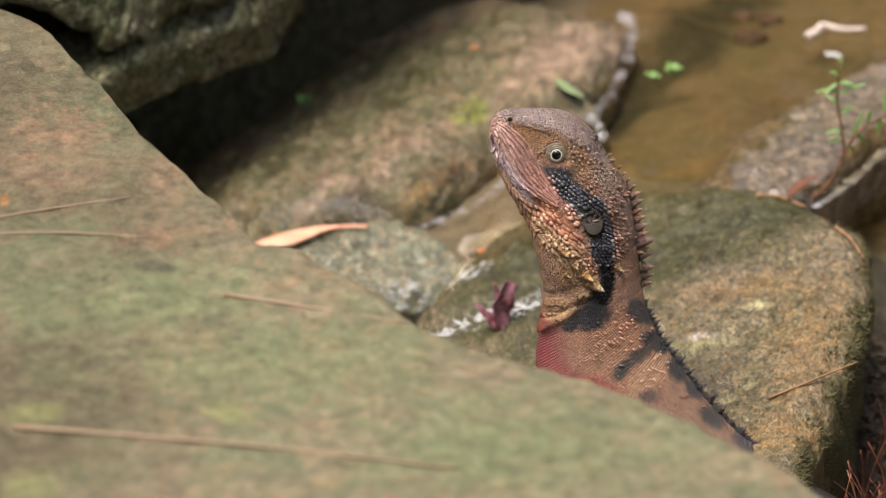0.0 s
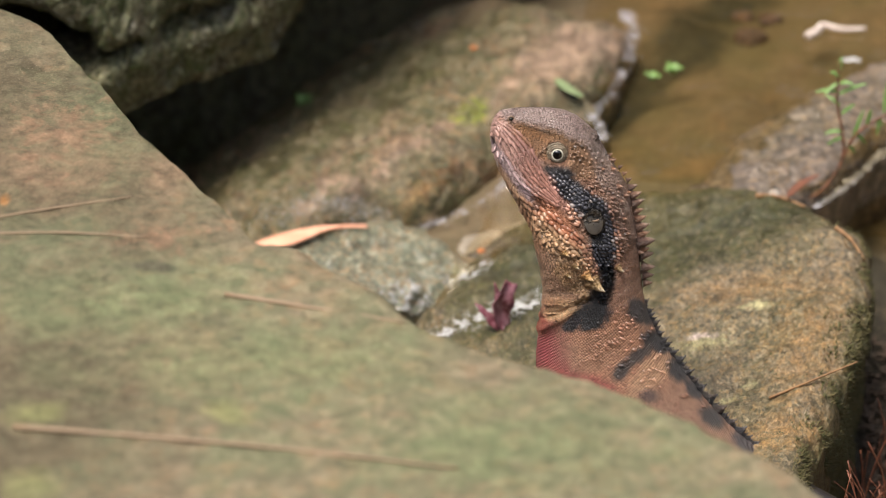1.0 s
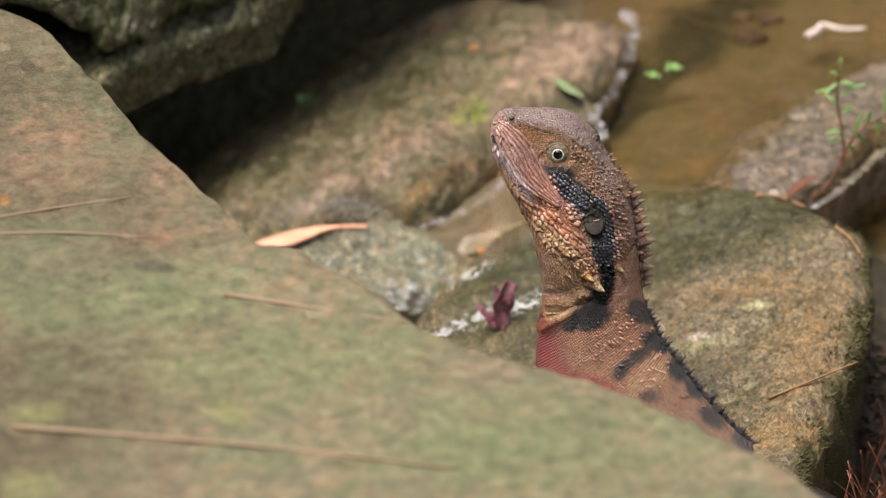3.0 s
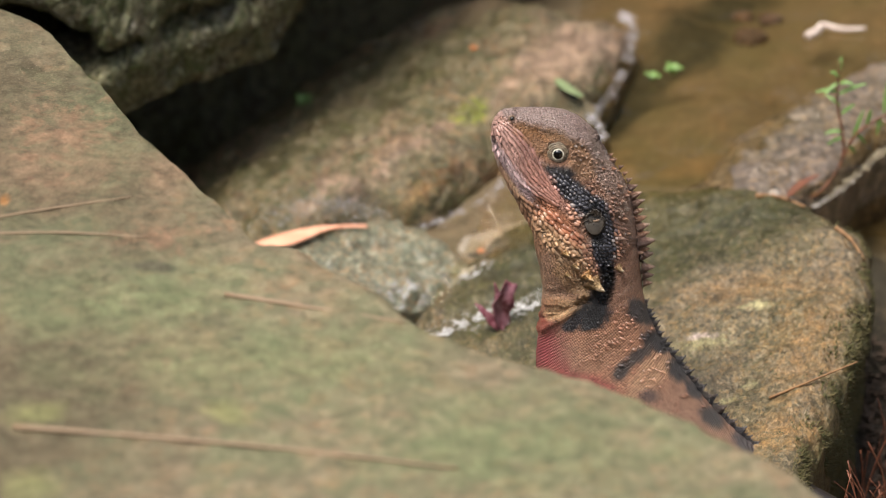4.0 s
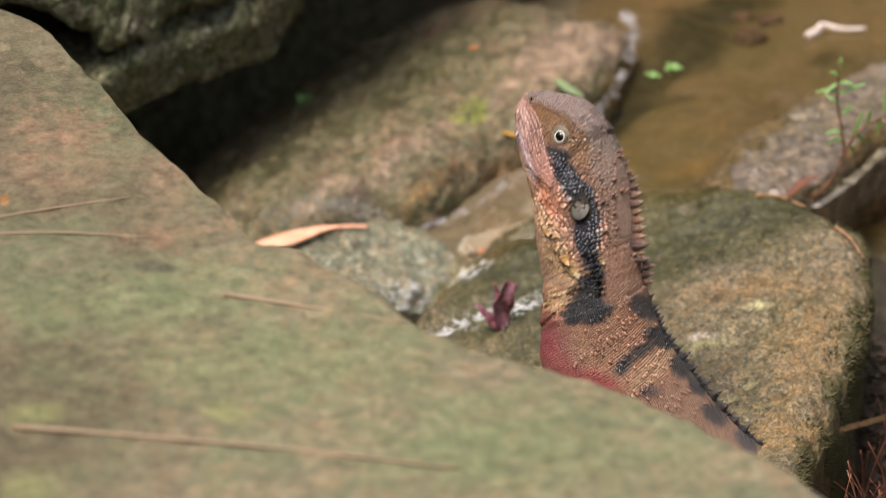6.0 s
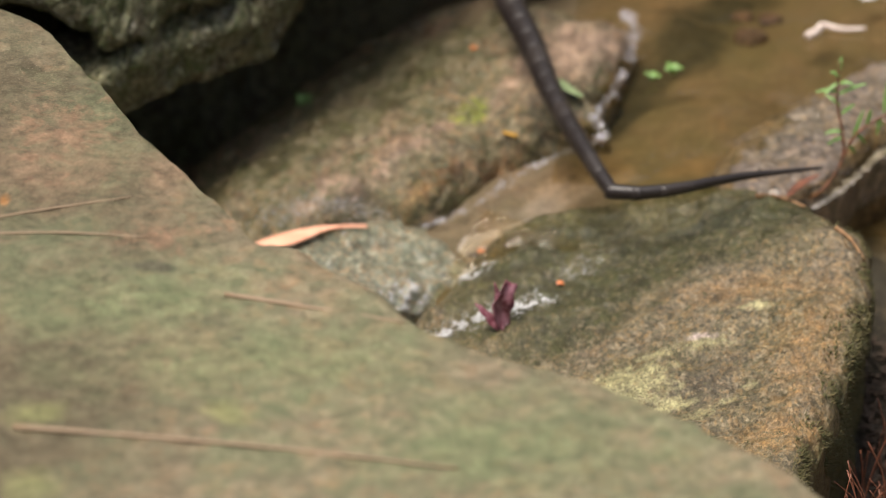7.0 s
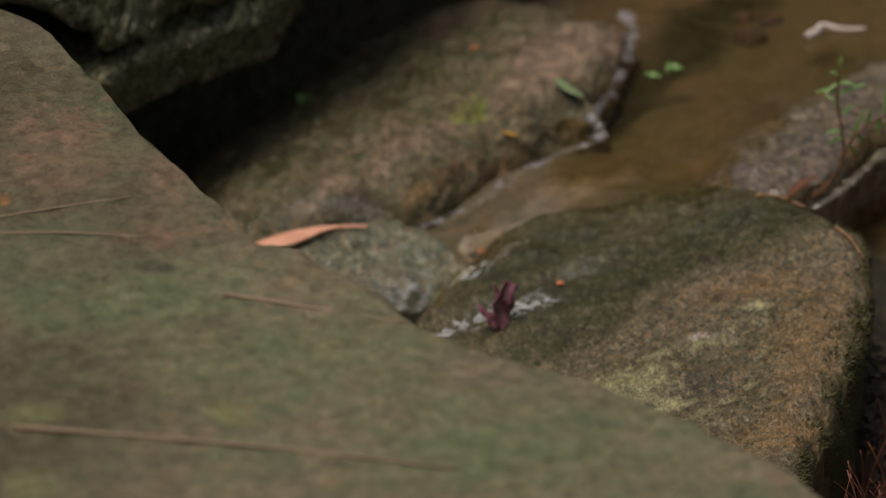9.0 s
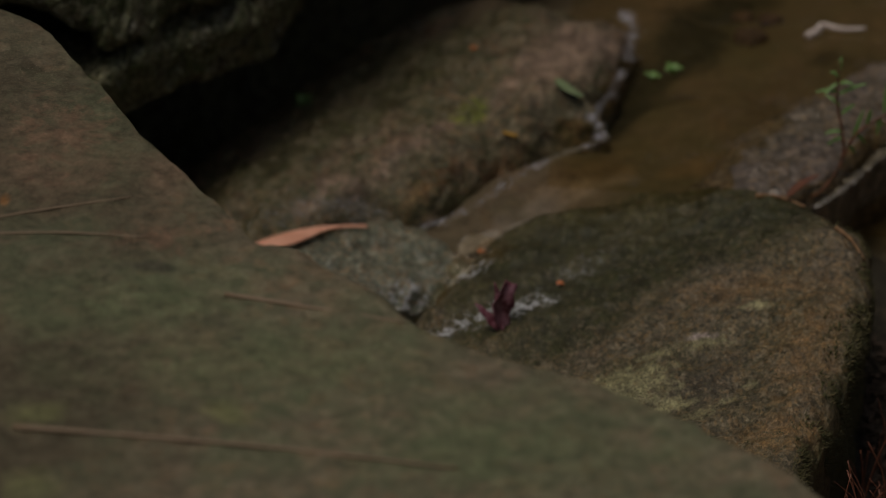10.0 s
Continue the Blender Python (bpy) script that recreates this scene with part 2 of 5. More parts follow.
POOL = water_material("pool_water", (0.90, 0.85, 0.70), 55, 0.07)
RUN = water_material("running_water", (0.92, 0.86, 0.70), 110, 0.9)


# ---------------------------------------------------------------- mesh helpers
def mesh_object(name, verts, faces, material, parent=None, label="", smooth=True):
    me = bpy.data.meshes.new(name)
    me.from_pydata(verts, [], faces)
    me.update()
    if smooth:
        me.polygons.foreach_set("use_smooth", [True] * len(faces))
    me.materials.append(material)
    ob = new(name, me)
    ob.parent = parent
    if label:
        tagged(ob, label)
    return ob


def part(name, bm, material, parent=None, label="", smooth=True):
    me = bpy.data.meshes.new(name)
    bmesh.ops.recalc_face_normals(bm, faces=bm.faces)
    bm.to_mesh(me)
    bm.free()
    if smooth:
        me.polygons.foreach_set("use_smooth", [True] * len(me.polygons))
    me.materials.append(material)
    ob = new(name, me)
    ob.parent = parent
    if label:
        tagged(ob, label)
    return ob


def spline(points, n, closed=False):
    """n points along a smooth curve through the given ones."""
    pts = [Vector(p) for p in points]
    m = len(pts)
    out = []
    for i in range(n):
        f = i / n * m if closed else i / (n - 1) * (m - 1)
        j = min(int(f), m - 1 if closed else m - 2)
        t = f - j
        if closed:
            a, b, c, d = (pts[(j + q) % m] for q in (-1, 0, 1, 2))
        else:
            a, b, c, d = pts[max(j - 1, 0)], pts[j], pts[j + 1], pts[min(j + 2, m - 1)]
        out.append(0.5 * ((2 * b) + (c - a) * t + (2 * a - 5 * b + 4 * c - d) * t * t + (3 * b - a - 3 * c + d) * t ** 3))
    return out


def fbm(p, scale, octaves=5, seed=0.0):
    return noise.fractal((p[0] * scale + seed, p[1] * scale + seed * 1.7, p[2] * scale - seed), 0.8, 2.1, octaves)


def rock(name, outline, top, bottom, edge, material, lumps=0.006, crown=0.0, seed=1.0, around=220, rings=70, grooves=(), pitted=0.22):
    """A rounded stone: its plan outline, its top as (height, slope along x, slope along y) about the outline's middle, the depth of its
    foot, and the edge's rounding as (inwards, downwards)."""
    rim = spline([(p[0], p[1], 0) for p in outline], around, True)
    mid = sum(rim, Vector()) / around
    z0, gx, gy = top[:3]
    if len(top) > 3:
        z0 += gx * mid.x + gy * mid.y
    verts, faces = [], []
    for r in range(rings + 1):
        f = r / rings
        for p in rim:
            d = p - mid
            if f < 0.55:
                k, drop = f / 0.55, 0.0
                reach = d.length - edge[0]
                q = mid + d.normalized() * max(reach, 0.15 * d.length) * k
            elif f < 0.85:
                a = (f - 0.55) / 0.30 * math.pi / 2
                reach = max(d.length - edge[0], 0.15 * d.length)
                q = mid + d.normalized() * (reach + (d.length - reach) * math.sin(a))
                drop = edge[1] * (1 - math.cos(a))
                k = 1
            else:
                q, drop, k = p.copy(), edge[1] + (f - 0.85) / 0.15 * 10, 1
            z = z0 + gx * (q.x - mid.x) + gy * (q.y - mid.y) + crown * (1 - ((q - mid).length / max(d.length, 1e-6)) ** 2) - drop
            if f >= 0.85:
                zr = z0 + gx * (q.x - mid.x) + gy * (q.y - mid.y) - edge[1]
                g = (f - 0.85) / 0.15
                z = zr + (bottom - zr) * g
                q = p - d.normalized() * 0.010 * g
            q.z = z
            amp = lumps * (0.5 + 0.5 * min(1, k + 0.3))
            rise = max(0, min(1, (f - 0.55) / 0.3))
            out = d.normalized() * 0.7 * rise * rise * (3 - 2 * rise)
            n = fbm(q, 16, 5, seed) * amp + fbm(q, 70, 4, seed + 9) * amp * pitted
            q += Vector((out.x * n, out.y * n, n if f < 0.95 else 0))
            for (ax, ay), (bx, by), wide, deep in grooves:
                ex, ey = bx - ax, by - ay
                t = max(0, min(1, ((q.x - ax) * ex + (q.y - ay) * ey) / (ex * ex + ey * ey)))
                dist = math.hypot(q.x - ax - t * ex, q.y - ay - t * ey)
                q.z -= deep * math.exp(-(dist / wide) ** 2)
            verts.append(q)
    for r in range(rings):
        for i in range(around):
            a, b = r * around + i, r * around + (i + 1) % around
            faces.append((a, b, b + around, a + around))
    faces.append(tuple(rings * around + i for i in range(around)))
    return mesh_object(name, verts, faces, material)


def tube(bm, points, radii, sides=8, cap=True):
    """A tapering round rod along points, added to bm."""
    pts = [Vector(p) for p in points]
    loops = []
    for i, p in enumerate(pts):
        d = (pts[min(i + 1, len(pts) - 1)] - pts[max(i - 1, 0)]).normalized()
        u = d.cross(Vector((0, 0, 1)) if abs(d.z) < 0.9 else Vector((1, 0, 0))).normalized()
        w = d.cross(u)
        loops.append([bm.verts.new(p + (u * math.cos(a) + w * math.sin(a)) * radii[i]) for a in [math.tau * s / sides for s in range(sides)]])
    for a, b in zip(loops, loops[1:]):
        for s in range(sides):
            bm.faces.new((a[s], a[(s + 1) % sides], b[(s + 1) % sides], b[s]))
    if cap:
        bm.faces.new(loops[0][::-1])
        bm.faces.new(loops[-1])


# ---------------------------------------------------------------- ground
BED_MARKS = [(0.182, 0.346, 0.030), (0.235, 0.400, 0.030), (0.134, 0.274, 0.033), (0.103, 0.192, 0.033), (0.061, 0.217, 0.030), (0.033, 0.203, 0.018), (0.005, 0.186, 0.008), (-0.007, 0.145, -0.018), (-0.023, 0.116, -0.024), (0.021, 0.172, -0.004), (-0.029, 0.189, 0.000), (-0.063, 0.183, 0.003), (-0.041, 0.194, 0.006), (-0.018, 0.197, 0.008),
             (0.118, 0.377, 0.038), (0.146, 0.394, 0.020), (-0.055, 0.377, -0.060), (-0.120, 0.487, -0.100), (-0.150, 0.459, -0.100), (-0.077, 0.552, -0.090), (0.020, 0.386, 0.046), (-0.126, 0.297, -0.060), (-0.098, 0.342, -0.070), (-0.097, 0.280, -0.050), (-0.040, 0.400, -0.060), (-0.012, 0.420, -0.010), (0.218, 0.244, -0.010), (0.228, 0.282, -0.010),
             (0.212, 0.057, -0.060), (0.004, 0.018, -0.050), (-0.6, 0.6, 0.0), (0.6, 0.6, 0.03), (0.6, -0.6, -0.06), (-0.6, -0.6, -0.06)]


def ground_height(x, y):
    top = low = 1e-9
    for mx, my, mz in BED_MARKS:
        w = ((x - mx) ** 2 + (y - my) ** 2 + 2e-4) ** -1.6
        top, low = top + w * mz, low + w
    near = 1 / (1 + (x * x + y * y) ** 2)
    return top / low + near * 0.006 * fbm((x, y, 0), 12, 4, 3.0) + (1 - near) * 0.05 * fbm((x, y, 0), 0.5, 3, 3.0)


def build_ground():
    line = [(-1) ** (i < 0) * 0.012 * (math.exp(abs(i) / 16) - 1) * 6 for i in range(-130, 131)]
    verts = [(x, y + 0.1, ground_height(x, y + 0.1)) for y in line for x in line]
    n = len(line)
    faces = [(r * n + c, r * n + c + 1, (r + 1) * n + c + 1, (r + 1) * n + c) for r in range(n - 1) for c in range(n - 1)]
    return tagged(mesh_object("ground", verts, faces, BED), "wet brown stony stream bed with algae, its trough's shade painted in", "ground", kind="structure")


ground = build_ground()



def low_sky_block():
    """Unseen wooded slopes all round, added to block the low sky, with an uneven skyline."""
    verts, faces = [], []
    n, rows = 240, 26
    for j in range(rows + 1):
        f = j / rows
        for i in range(n):
            a = math.tau * i / n
            far = 9.0 + 2.5 * f + 1.2 * noise.noise((3 * math.cos(a), 3 * math.sin(a), f * 4))
            high = (7.4 + 2.2 * noise.noise((5 * math.cos(a), 5 * math.sin(a), 2.0)) + 0.8 * noise.noise((17 * math.cos(a), 17 * math.sin(a), 5.0))) * f - 0.6
            far += 0.7 * noise.noise((14 * math.cos(a), 14 * math.sin(a), f * 9))
            verts.append((far * math.cos(a), far * math.sin(a), high))
    faces = [(j * n + i, j * n + (i + 1) % n, (j + 1) * n + (i + 1) % n, (j + 1) * n + i) for j in range(rows) for i in range(n)]
    leafy = plain_material("sky_block_foliage", (0.055, 0.065, 0.022), (0.02, 0.024, 0.010), 1.5, 0.9, 0.5)
    tagged(mesh_object("backdrop", verts, faces, leafy), "unseen wooded slopes added round the stream to block the low sky", "woods", kind="structure")


low_sky_block()

# ---------------------------------------------------------------- rocks
front_slab = rock("front_slab_rock", [(-0.334, 0.045), (-0.245, 0.064), (-0.205, 0.053), (-0.187, 0.039), (-0.174, 0.008), (-0.155, -0.034), (-0.134, -0.078), (-0.120, -0.104), (-0.094, -0.150), (-0.081, -0.172), (-0.060, -0.181), (-0.031, -0.217),
                                 (-0.007, -0.253), (0.011, -0.273), (0.039, -0.289), (0.072, -0.310), (0.102, -0.335), (0.128, -0.364), (0.150, -0.394), (0.176, -0.459), (0.106, -0.565), (-0.038, -0.584), (-0.227, -0.527), (-0.345, -0.267)],
                  (0.20, 0, 0), -0.08, (0.016, 0.012), SLAB, lumps=0.0035, around=420, rings=130)
tagged(front_slab, "broad flat green-brown sandstone slab with thin needles", "rock")
ridge = rock("ridge_rock", [(-0.153, 0.237), (-0.085, 0.171), (-0.041, 0.191), (-0.012, 0.192), (0.013, 0.213), (0.033, 0.230), (0.050, 0.237), (0.082, 0.243), (0.080, 0.256), (0.090, 0.297), (0.099, 0.343),
                            (0.087, 0.359), (0.065, 0.404), (0.005, 0.457), (-0.087, 0.478), (-0.161, 0.394)],
             (0.069, 0.349, -0.105, "about the origin"), -0.06, (0.075, 0.040), RIDGE, lumps=0.0065, seed=4, around=320, rings=110, pitted=0.38,
             grooves=[((-0.190, 0.345), (-0.055, 0.480), 0.036, 0.12)])
tagged(ridge, "long wet tan sandstone ridge with mossy flank", "rock")
boulder = rock("boulder", [(-0.023, 0.091), (-0.007, 0.130), (0.020, 0.176), (0.050, 0.192), (0.090, 0.196), (0.131, 0.187), (0.169, 0.168), (0.187, 0.140), (0.202, 0.111), (0.205, 0.086), (0.202, 0.041), (0.194, 0.003), (0.184, -0.036), (0.170, -0.078), (0.157, -0.115), (0.105, -0.149), (0.017, -0.040)],
               (0.0065, 0.245, 0.028, "about the origin"), -0.08, (0.03, 0.018), BOULDER, lumps=0.005, seed=7, around=400, rings=150, pitted=0.35)
tagged(boulder, "rounded brown boulder with pale lichen patches, wet on top", "rock")
stone = rock("small_stone", [(-0.088, 0.165), (-0.063, 0.198), (-0.027, 0.218), (-0.011, 0.212), (0.005, 0.189), (0.019, 0.168), (0.010, 0.153), (-0.007, 0.141), (-0.019, 0.136), (-0.051, 0.136)],
             (0.006, -0.04, 0.03), -0.05, (0.022, 0.012), PEBBLE, lumps=0.007, seed=11, pitted=0.45)
tagged(stone, "small speckled grey-green stone in running water", "rock")
# right and back drawn out unseen, as cover that darkens the hollow
overhang = rock("overhanging_rock", [(-0.301, 0.165, 0.047), (-0.192, 0.186, 0.046), (-0.151, 0.219, 0.043), (-0.129, 0.246, 0.051), (-0.104, 0.258, 0.054), (-0.076, 0.282, 0.055), (-0.053, 0.308, 0.061), (-0.014, 0.368, 0.070), (0.022, 0.460, 0.060), (0.060, 0.680, 0.027), (-0.265, 0.813, -0.010), (-0.457, 0.493, 0.027)],
                (0.185, 0, 0.12), 0.06, (0.07, 0.085), MOSSY, lumps=0.013, seed=15, around=420, rings=150, pitted=0.45)
# crevices across the overhang's steep face
for v in overhang.data.vertices:
    for (ax, _, az), (bx, _, bz), wide, deep in (((-0.1807, 0.2181, 0.0937), (-0.1530, 0.2264, 0.0978), 0.0035, 0.016), ((-0.218, 0, 0.120), (-0.184, 0, 0.099), 0.009, 0.09), ((-0.1374, 0.2561, 0.0960), (-0.1010, 0.2742, 0.1006), 0.006, 0.014)):
        ex, ez = bx - ax, bz - az
        t = max(0, min(1, ((v.co.x - ax) * ex + (v.co.z - az) * ez) / (ex * ex + ez * ez)))
        v.co.y += deep * math.exp(-(math.hypot(v.co.x - ax - t * ex, v.co.z - az - t * ez) / wide) ** 2) * (v.co.y < 0.30)
# lifts the added cover at the right end out of view
for v in overhang.data.vertices:
    g = max(0, min(1, (v.co.x + 0.088) / 0.030))
    v.co.z += 0.055 * g * g * (3 - 2 * g)
tagged(overhang, "dark mossy rock overhanging a shadowed hollow", "rock")
# added rock that stops light reaching the hollow from behind
hollow = rock("hollow_light_block", [(-0.75, 0.34), (-0.30, 0.40), (-0.14, 0.46), (-0.02, 0.58), (0.05, 0.80), (0.0, 1.15), (-0.75, 1.15)], (0.13, 0, 0.05), -0.12, (0.03, 0.03), MOSSY, lumps=0.012, seed=29, around=160, rings=50)
tagged(hollow, "mossy rock added behind the overhang to keep light out of the hollow", "rock")
bank = rock("bank_rock", [(0.116, 0.170), (0.133, 0.212), (0.158, 0.252), (0.190, 0.290), (0.236, 0.326), (0.290, 0.345), (0.292, 0.285), (0.223, 0.232), (0.186, 0.171), (0.150, 0.150)],
            (0.0478, 0.09, -0.055), -0.03, (0.055, 0.014), BANK, lumps=0.005, seed=19, pitted=0.5)
tagged(bank, "low grey-brown rock at the edge of the pool", "rock")
pale = rock("pale_stone", [(0.003, 0.184), (0.016, 0.196), (0.036, 0.204), (0.058, 0.208), (0.066, 0.200), (0.056, 0.188), (0.036, 0.180), (0.014, 0.175)],
            (0.0148, 0.27, 0.03), -0.02, (0.010, 0.004), PALE, lumps=0.0022, seed=23, around=120, rings=40)
tagged(pale, "flat pale stone under thin running water", "rock")

# ---------------------------------------------------------------- water
def water_sheet(name, corners, nx, ny, material, amp, seed):
    a, b, c, d = (Vector(p) for p in corners)
    verts = []
    for j in range(ny + 1):
        for i in range(nx + 1):
            s, t = i / nx, j / ny
            p = a * (1 - s) * (1 - t) + b * s * (1 - t) + c * s * t + d * (1 - s) * t
            p.z += amp * fbm(p, 45, 3, seed)
            verts.append(p)
    faces = [(j * (nx + 1) + i, j * (nx + 1) + i + 1, (j + 1) * (nx + 1) + i + 1, (j + 1) * (nx + 1) + i) for j in range(ny) for i in range(nx)]
    return mesh_object(name, verts, faces, material)


pool = water_sheet("pool_water", [(0.060, 0.183, 0.044), (0.194, 0.165, 0.044), (0.7, 0.9, 0.044), (0.094, 0.606, 0.044)], 120, 120, POOL, 0.0004, 2)
tagged(pool, "clear brown shallow pool water", "water", kind="structure")
run = water_sheet("running_water", [(-0.023, 0.096, -0.016), (0.013, 0.068, -0.016), (0.096, 0.162, 0.044), (0.041, 0.202, 0.044)], 80, 120, RUN, 0.003, 5)
tagged(run, "thin sheet of running water between the rocks", "water", kind="structure")
low_pool = water_sheet("low_pool_water", [(0.194, 0.193, 0.004), (0.315, 0.193, 0.004), (0.329, 0.332, 0.004), (0.189, 0.249, 0.004)], 40, 40, POOL, 0.001, 8)
tagged(low_pool, "dark brown water beside the boulder", "water", kind="structure")


# ---------------------------------------------------------------- small things
from mathutils.bvhtree import BVHTree


def solid_of(obs):
    verts, faces = [], []
    for ob in obs:
        k = len(verts)
        verts += [tuple(v.co) for v in ob.data.vertices]
        faces += [tuple(k + i for i in p.vertices) for p in ob.data.polygons if len(p.vertices) < 9]
    return BVHTree.FromPolygons(verts, faces)


STONES = solid_of([front_slab, ridge, boulder, stone, bank, pale, ground])


def rest(p, lift=0.0):
    """The place on the stones below p."""
    hit = STONES.ray_cast((p[0], p[1], 0.16 if p[1] > 0.0 else 0.3), (0, 0, -1))[0]
    return Vector((p[0], p[1], hit.z + lift))


def blade(bm, path, widths, up=(0, 0, 1), cup=0.15, thick=0.00035, across=5):
    """A leaf blade with a raised rim along both sides and some thickness."""
    pts = [Vector(p) for p in path]
    tops, lows = [], []
    for i, p in enumerate(pts):
        d = (pts[min(i + 1, len(pts) - 1)] - pts[max(i - 1, 0)]).normalized()
        side = d.cross(Vector(up)).normalized()
        n = side.cross(d)
        row, low = [], []
        for a in range(across):
            f = 2 * a / (across - 1) - 1
            q = p + side * widths[i] * f + n * widths[i] * cup * f * f
            row.append(bm.verts.new(q + n * thick))
            low.append(bm.verts.new(q - n * thick))
        tops.append(row)
        lows.append(low)
    for rows, flip in ((tops, False), (lows, True)):
        for a, b in zip(rows, rows[1:]):
            for j in range(across - 1):
                f = (a[j], a[j + 1], b[j + 1], b[j])
                bm.faces.new(f[::-1] if flip else f)
    for a, b, c, d in zip(tops, tops[1:], lows, lows[1:]):
        bm.faces.new((a[0], b[0], d[0], c[0]))
        bm.faces.new((a[-1], c[-1], d[-1], b[-1]))
    for t, l in ((tops[0], lows[0]), (tops[-1], lows[-1])):
        for j in range(across - 1):
            bm.faces.new((t[j], l[j], l[j + 1], t[j + 1]))


def leaf_widths(n, most, stalk=0.0):
    out = []
    for i in range(n):
        f = i / (n - 1)
        w = 0 if f < stalk else math.sin(math.pi * ((f - stalk) / (1 - stalk)) ** 0.8) ** 0.8
        out.append(most * max(w, 0.06))
    return out


SALMON = plain_material("dry_leaf", (0.86, 0.44, 0.30), (0.74, 0.34, 0.22), 150, 0.5, 0.2)
# the pink second colour paints the leaf's wet sheen
PURPLE = plain_material("wet_purple_leaf", (0.11, 0.016, 0.030), (0.36, 0.17, 0.21), 150, 0.2, 0.4, coat=0.4)
WHITE_BARK = plain_material("pale_bark", (0.72, 0.62, 0.56), (0.55, 0.44, 0.40), 200, 0.6, 0.4)
LEAF = plain_material("green_leaf", (0.12, 0.23, 0.055), (0.22, 0.36, 0.11), 200, 0.45, 0.2)
DULL_LEAF = plain_material("grass_blade", (0.16, 0.22, 0.10), (0.24, 0.30, 0.15), 200, 0.5, 0.2)
RED_STEM = plain_material("red_stem", (0.24, 0.10, 0.06), (0.13, 0.07, 0.04), 250, 0.5, 0.3)
ROOT = plain_material("red_root", (0.27, 0.09, 0.045), (0.13, 0.055, 0.035), 250, 0.5, 0.3)
TWIG = plain_material("dry_twig", (0.30, 0.17, 0.075), (0.19, 0.10, 0.05), 250, 0.7, 0.4)
NEEDLE = plain_material("dry_needle", (0.30, 0.215, 0.14), (0.27, 0.19, 0.12), 200, 0.6, 0.2)
PETAL = plain_material("orange_petal", (0.62, 0.16, 0.06), (0.50, 0.20, 0.07), 300, 0.5, 0.2)
YELLOW = plain_material("yellow_leaf", (0.48, 0.28, 0.03), (0.40, 0.20, 0.03), 200, 0.5, 0.2)
# white of real foam, also used for painted glints
FOAM_GLINT = plain_material("foam", (0.80, 0.80, 0.82), (0.36, 0.355, 0.34), 420, 0.12, 0.6, coat=0.7)
MOSS = plain_material("moss", (0.050, 0.056, 0.015), (0.13, 0.10, 0.040), 180, 0.8, 0.3)


def lying_leaf(name, marks, half, material, label, lift=0.002, stalk=0.0, cup=0.15, arch=0.0):
    path = spline([rest(p, lift) for p in marks], 18)
    top = max(p.z for p in path)
    path = [Vector((p.x, p.y, 0.5 * p.z + 0.5 * top + arch * math.sin(math.pi * i / 17))) for i, p in enumerate(path)]
    bm = bmesh.new()
    blade(bm, path, leaf_widths(18, half, stalk), cup=cup)
    return tagged(part(name, bm, material), label, "leaf")


def twig(name, marks, radius, material, label, lift=0.001, category="twig", n=14):
    path = spline([rest(p, lift) if lift < 1 else (p[0], p[1], 0.0465) for p in marks], n)
    bm = bmesh.new()
    tube(bm, path, [radius * (1 - 0.55 * i / (n - 1)) * random.uniform(0.85, 1.15) for i in range(n)], 8)
    return tagged(part(name, bm, material), label, category)


# dry needles on the front slab
for marks, r in (([(-0.172, -0.340), (-0.120, -0.349), (-0.059, -0.360), (0.006, -0.375)], 0.0012), ([(-0.091, -0.228), (-0.053, -0.242), (-0.016, -0.254)], 0.0011),
                 ([(-0.204, -0.164), (-0.176, -0.153), (-0.135, -0.143)], 0.0007), ([(-0.203, -0.178), (-0.165, -0.176), (-0.126, -0.180)], 0.0007)):
    tagged(twig("dry_needle", marks, r, NEEDLE, "long thin reddish dry needle lying on the slab", 0.0006, "needle"), group="needles on the slab")

bm = bmesh.new()
blade(bm, spline([(-0.0377, 0.1840, 0.0164), (-0.0484, 0.1835, 0.0166), (-0.0587, 0.1810, 0.0167), (-0.0685, 0.1770, 0.0156), (-0.0796, 0.1720, 0.0144), (-0.0926, 0.1655, 0.0134)], 24), [0.0008 + 0.0038 * math.sin(math.pi / 2 * max(0, min(1, (i - 6) / 12))) ** 1.6 * (1 - 0.5 * max(0, (i - 20) / 3) ** 2) for i in range(24)], (0, -0.25, 1), cup=0.10)
gum = tagged(part("gum_leaf", bm, SALMON), "dry salmon-orange gum leaf lying on wet stones", "leaf")
gum.location.z = -0.0014

# crumpled purple leaf
base = rest((0.027, 0.076), 0.001)
bm = bmesh.new()
for tip, bow, half, side, shape in (((-0.0122, 0.002, 0.0128), (0.002, -0.002, -0.0022), 0.0042, (0.5, -1, 0.6), lambda f: 0.75 - 0.65 * f ** 2), ((0.0048, 0.005, 0.0222), (-0.0022, -0.002, 0.0), 0.0050, (0.4, -0.9, 0.1), lambda f: 0.62 + 0.38 * math.sin(2.6 * f)), ((-0.0016, 0.006, 0.0216), (0.0012, 0.0, -0.001), 0.0028, (-0.5, -0.9, 0.1), lambda f: 0.9 - 0.5 * f)):
    path = spline([base + Vector((0.001, 0, -0.001)), base + Vector(tip) * 0.5 + Vector(bow), base + Vector(tip)], 14)
    blade(bm, path, [half * shape(i / 13) for i in range(14)], side, 0.5, 0.0003)
for v in bm.verts:
    v.co += Vector([noise.noise(v.co * 190 + Vector((k, 0, 0))) for k in (0, 7, 13)]) * 0.0017
tagged(part("purple_leaf", bm, PURPLE), "wet crumpled purple leaf standing on the boulder", "leaf")

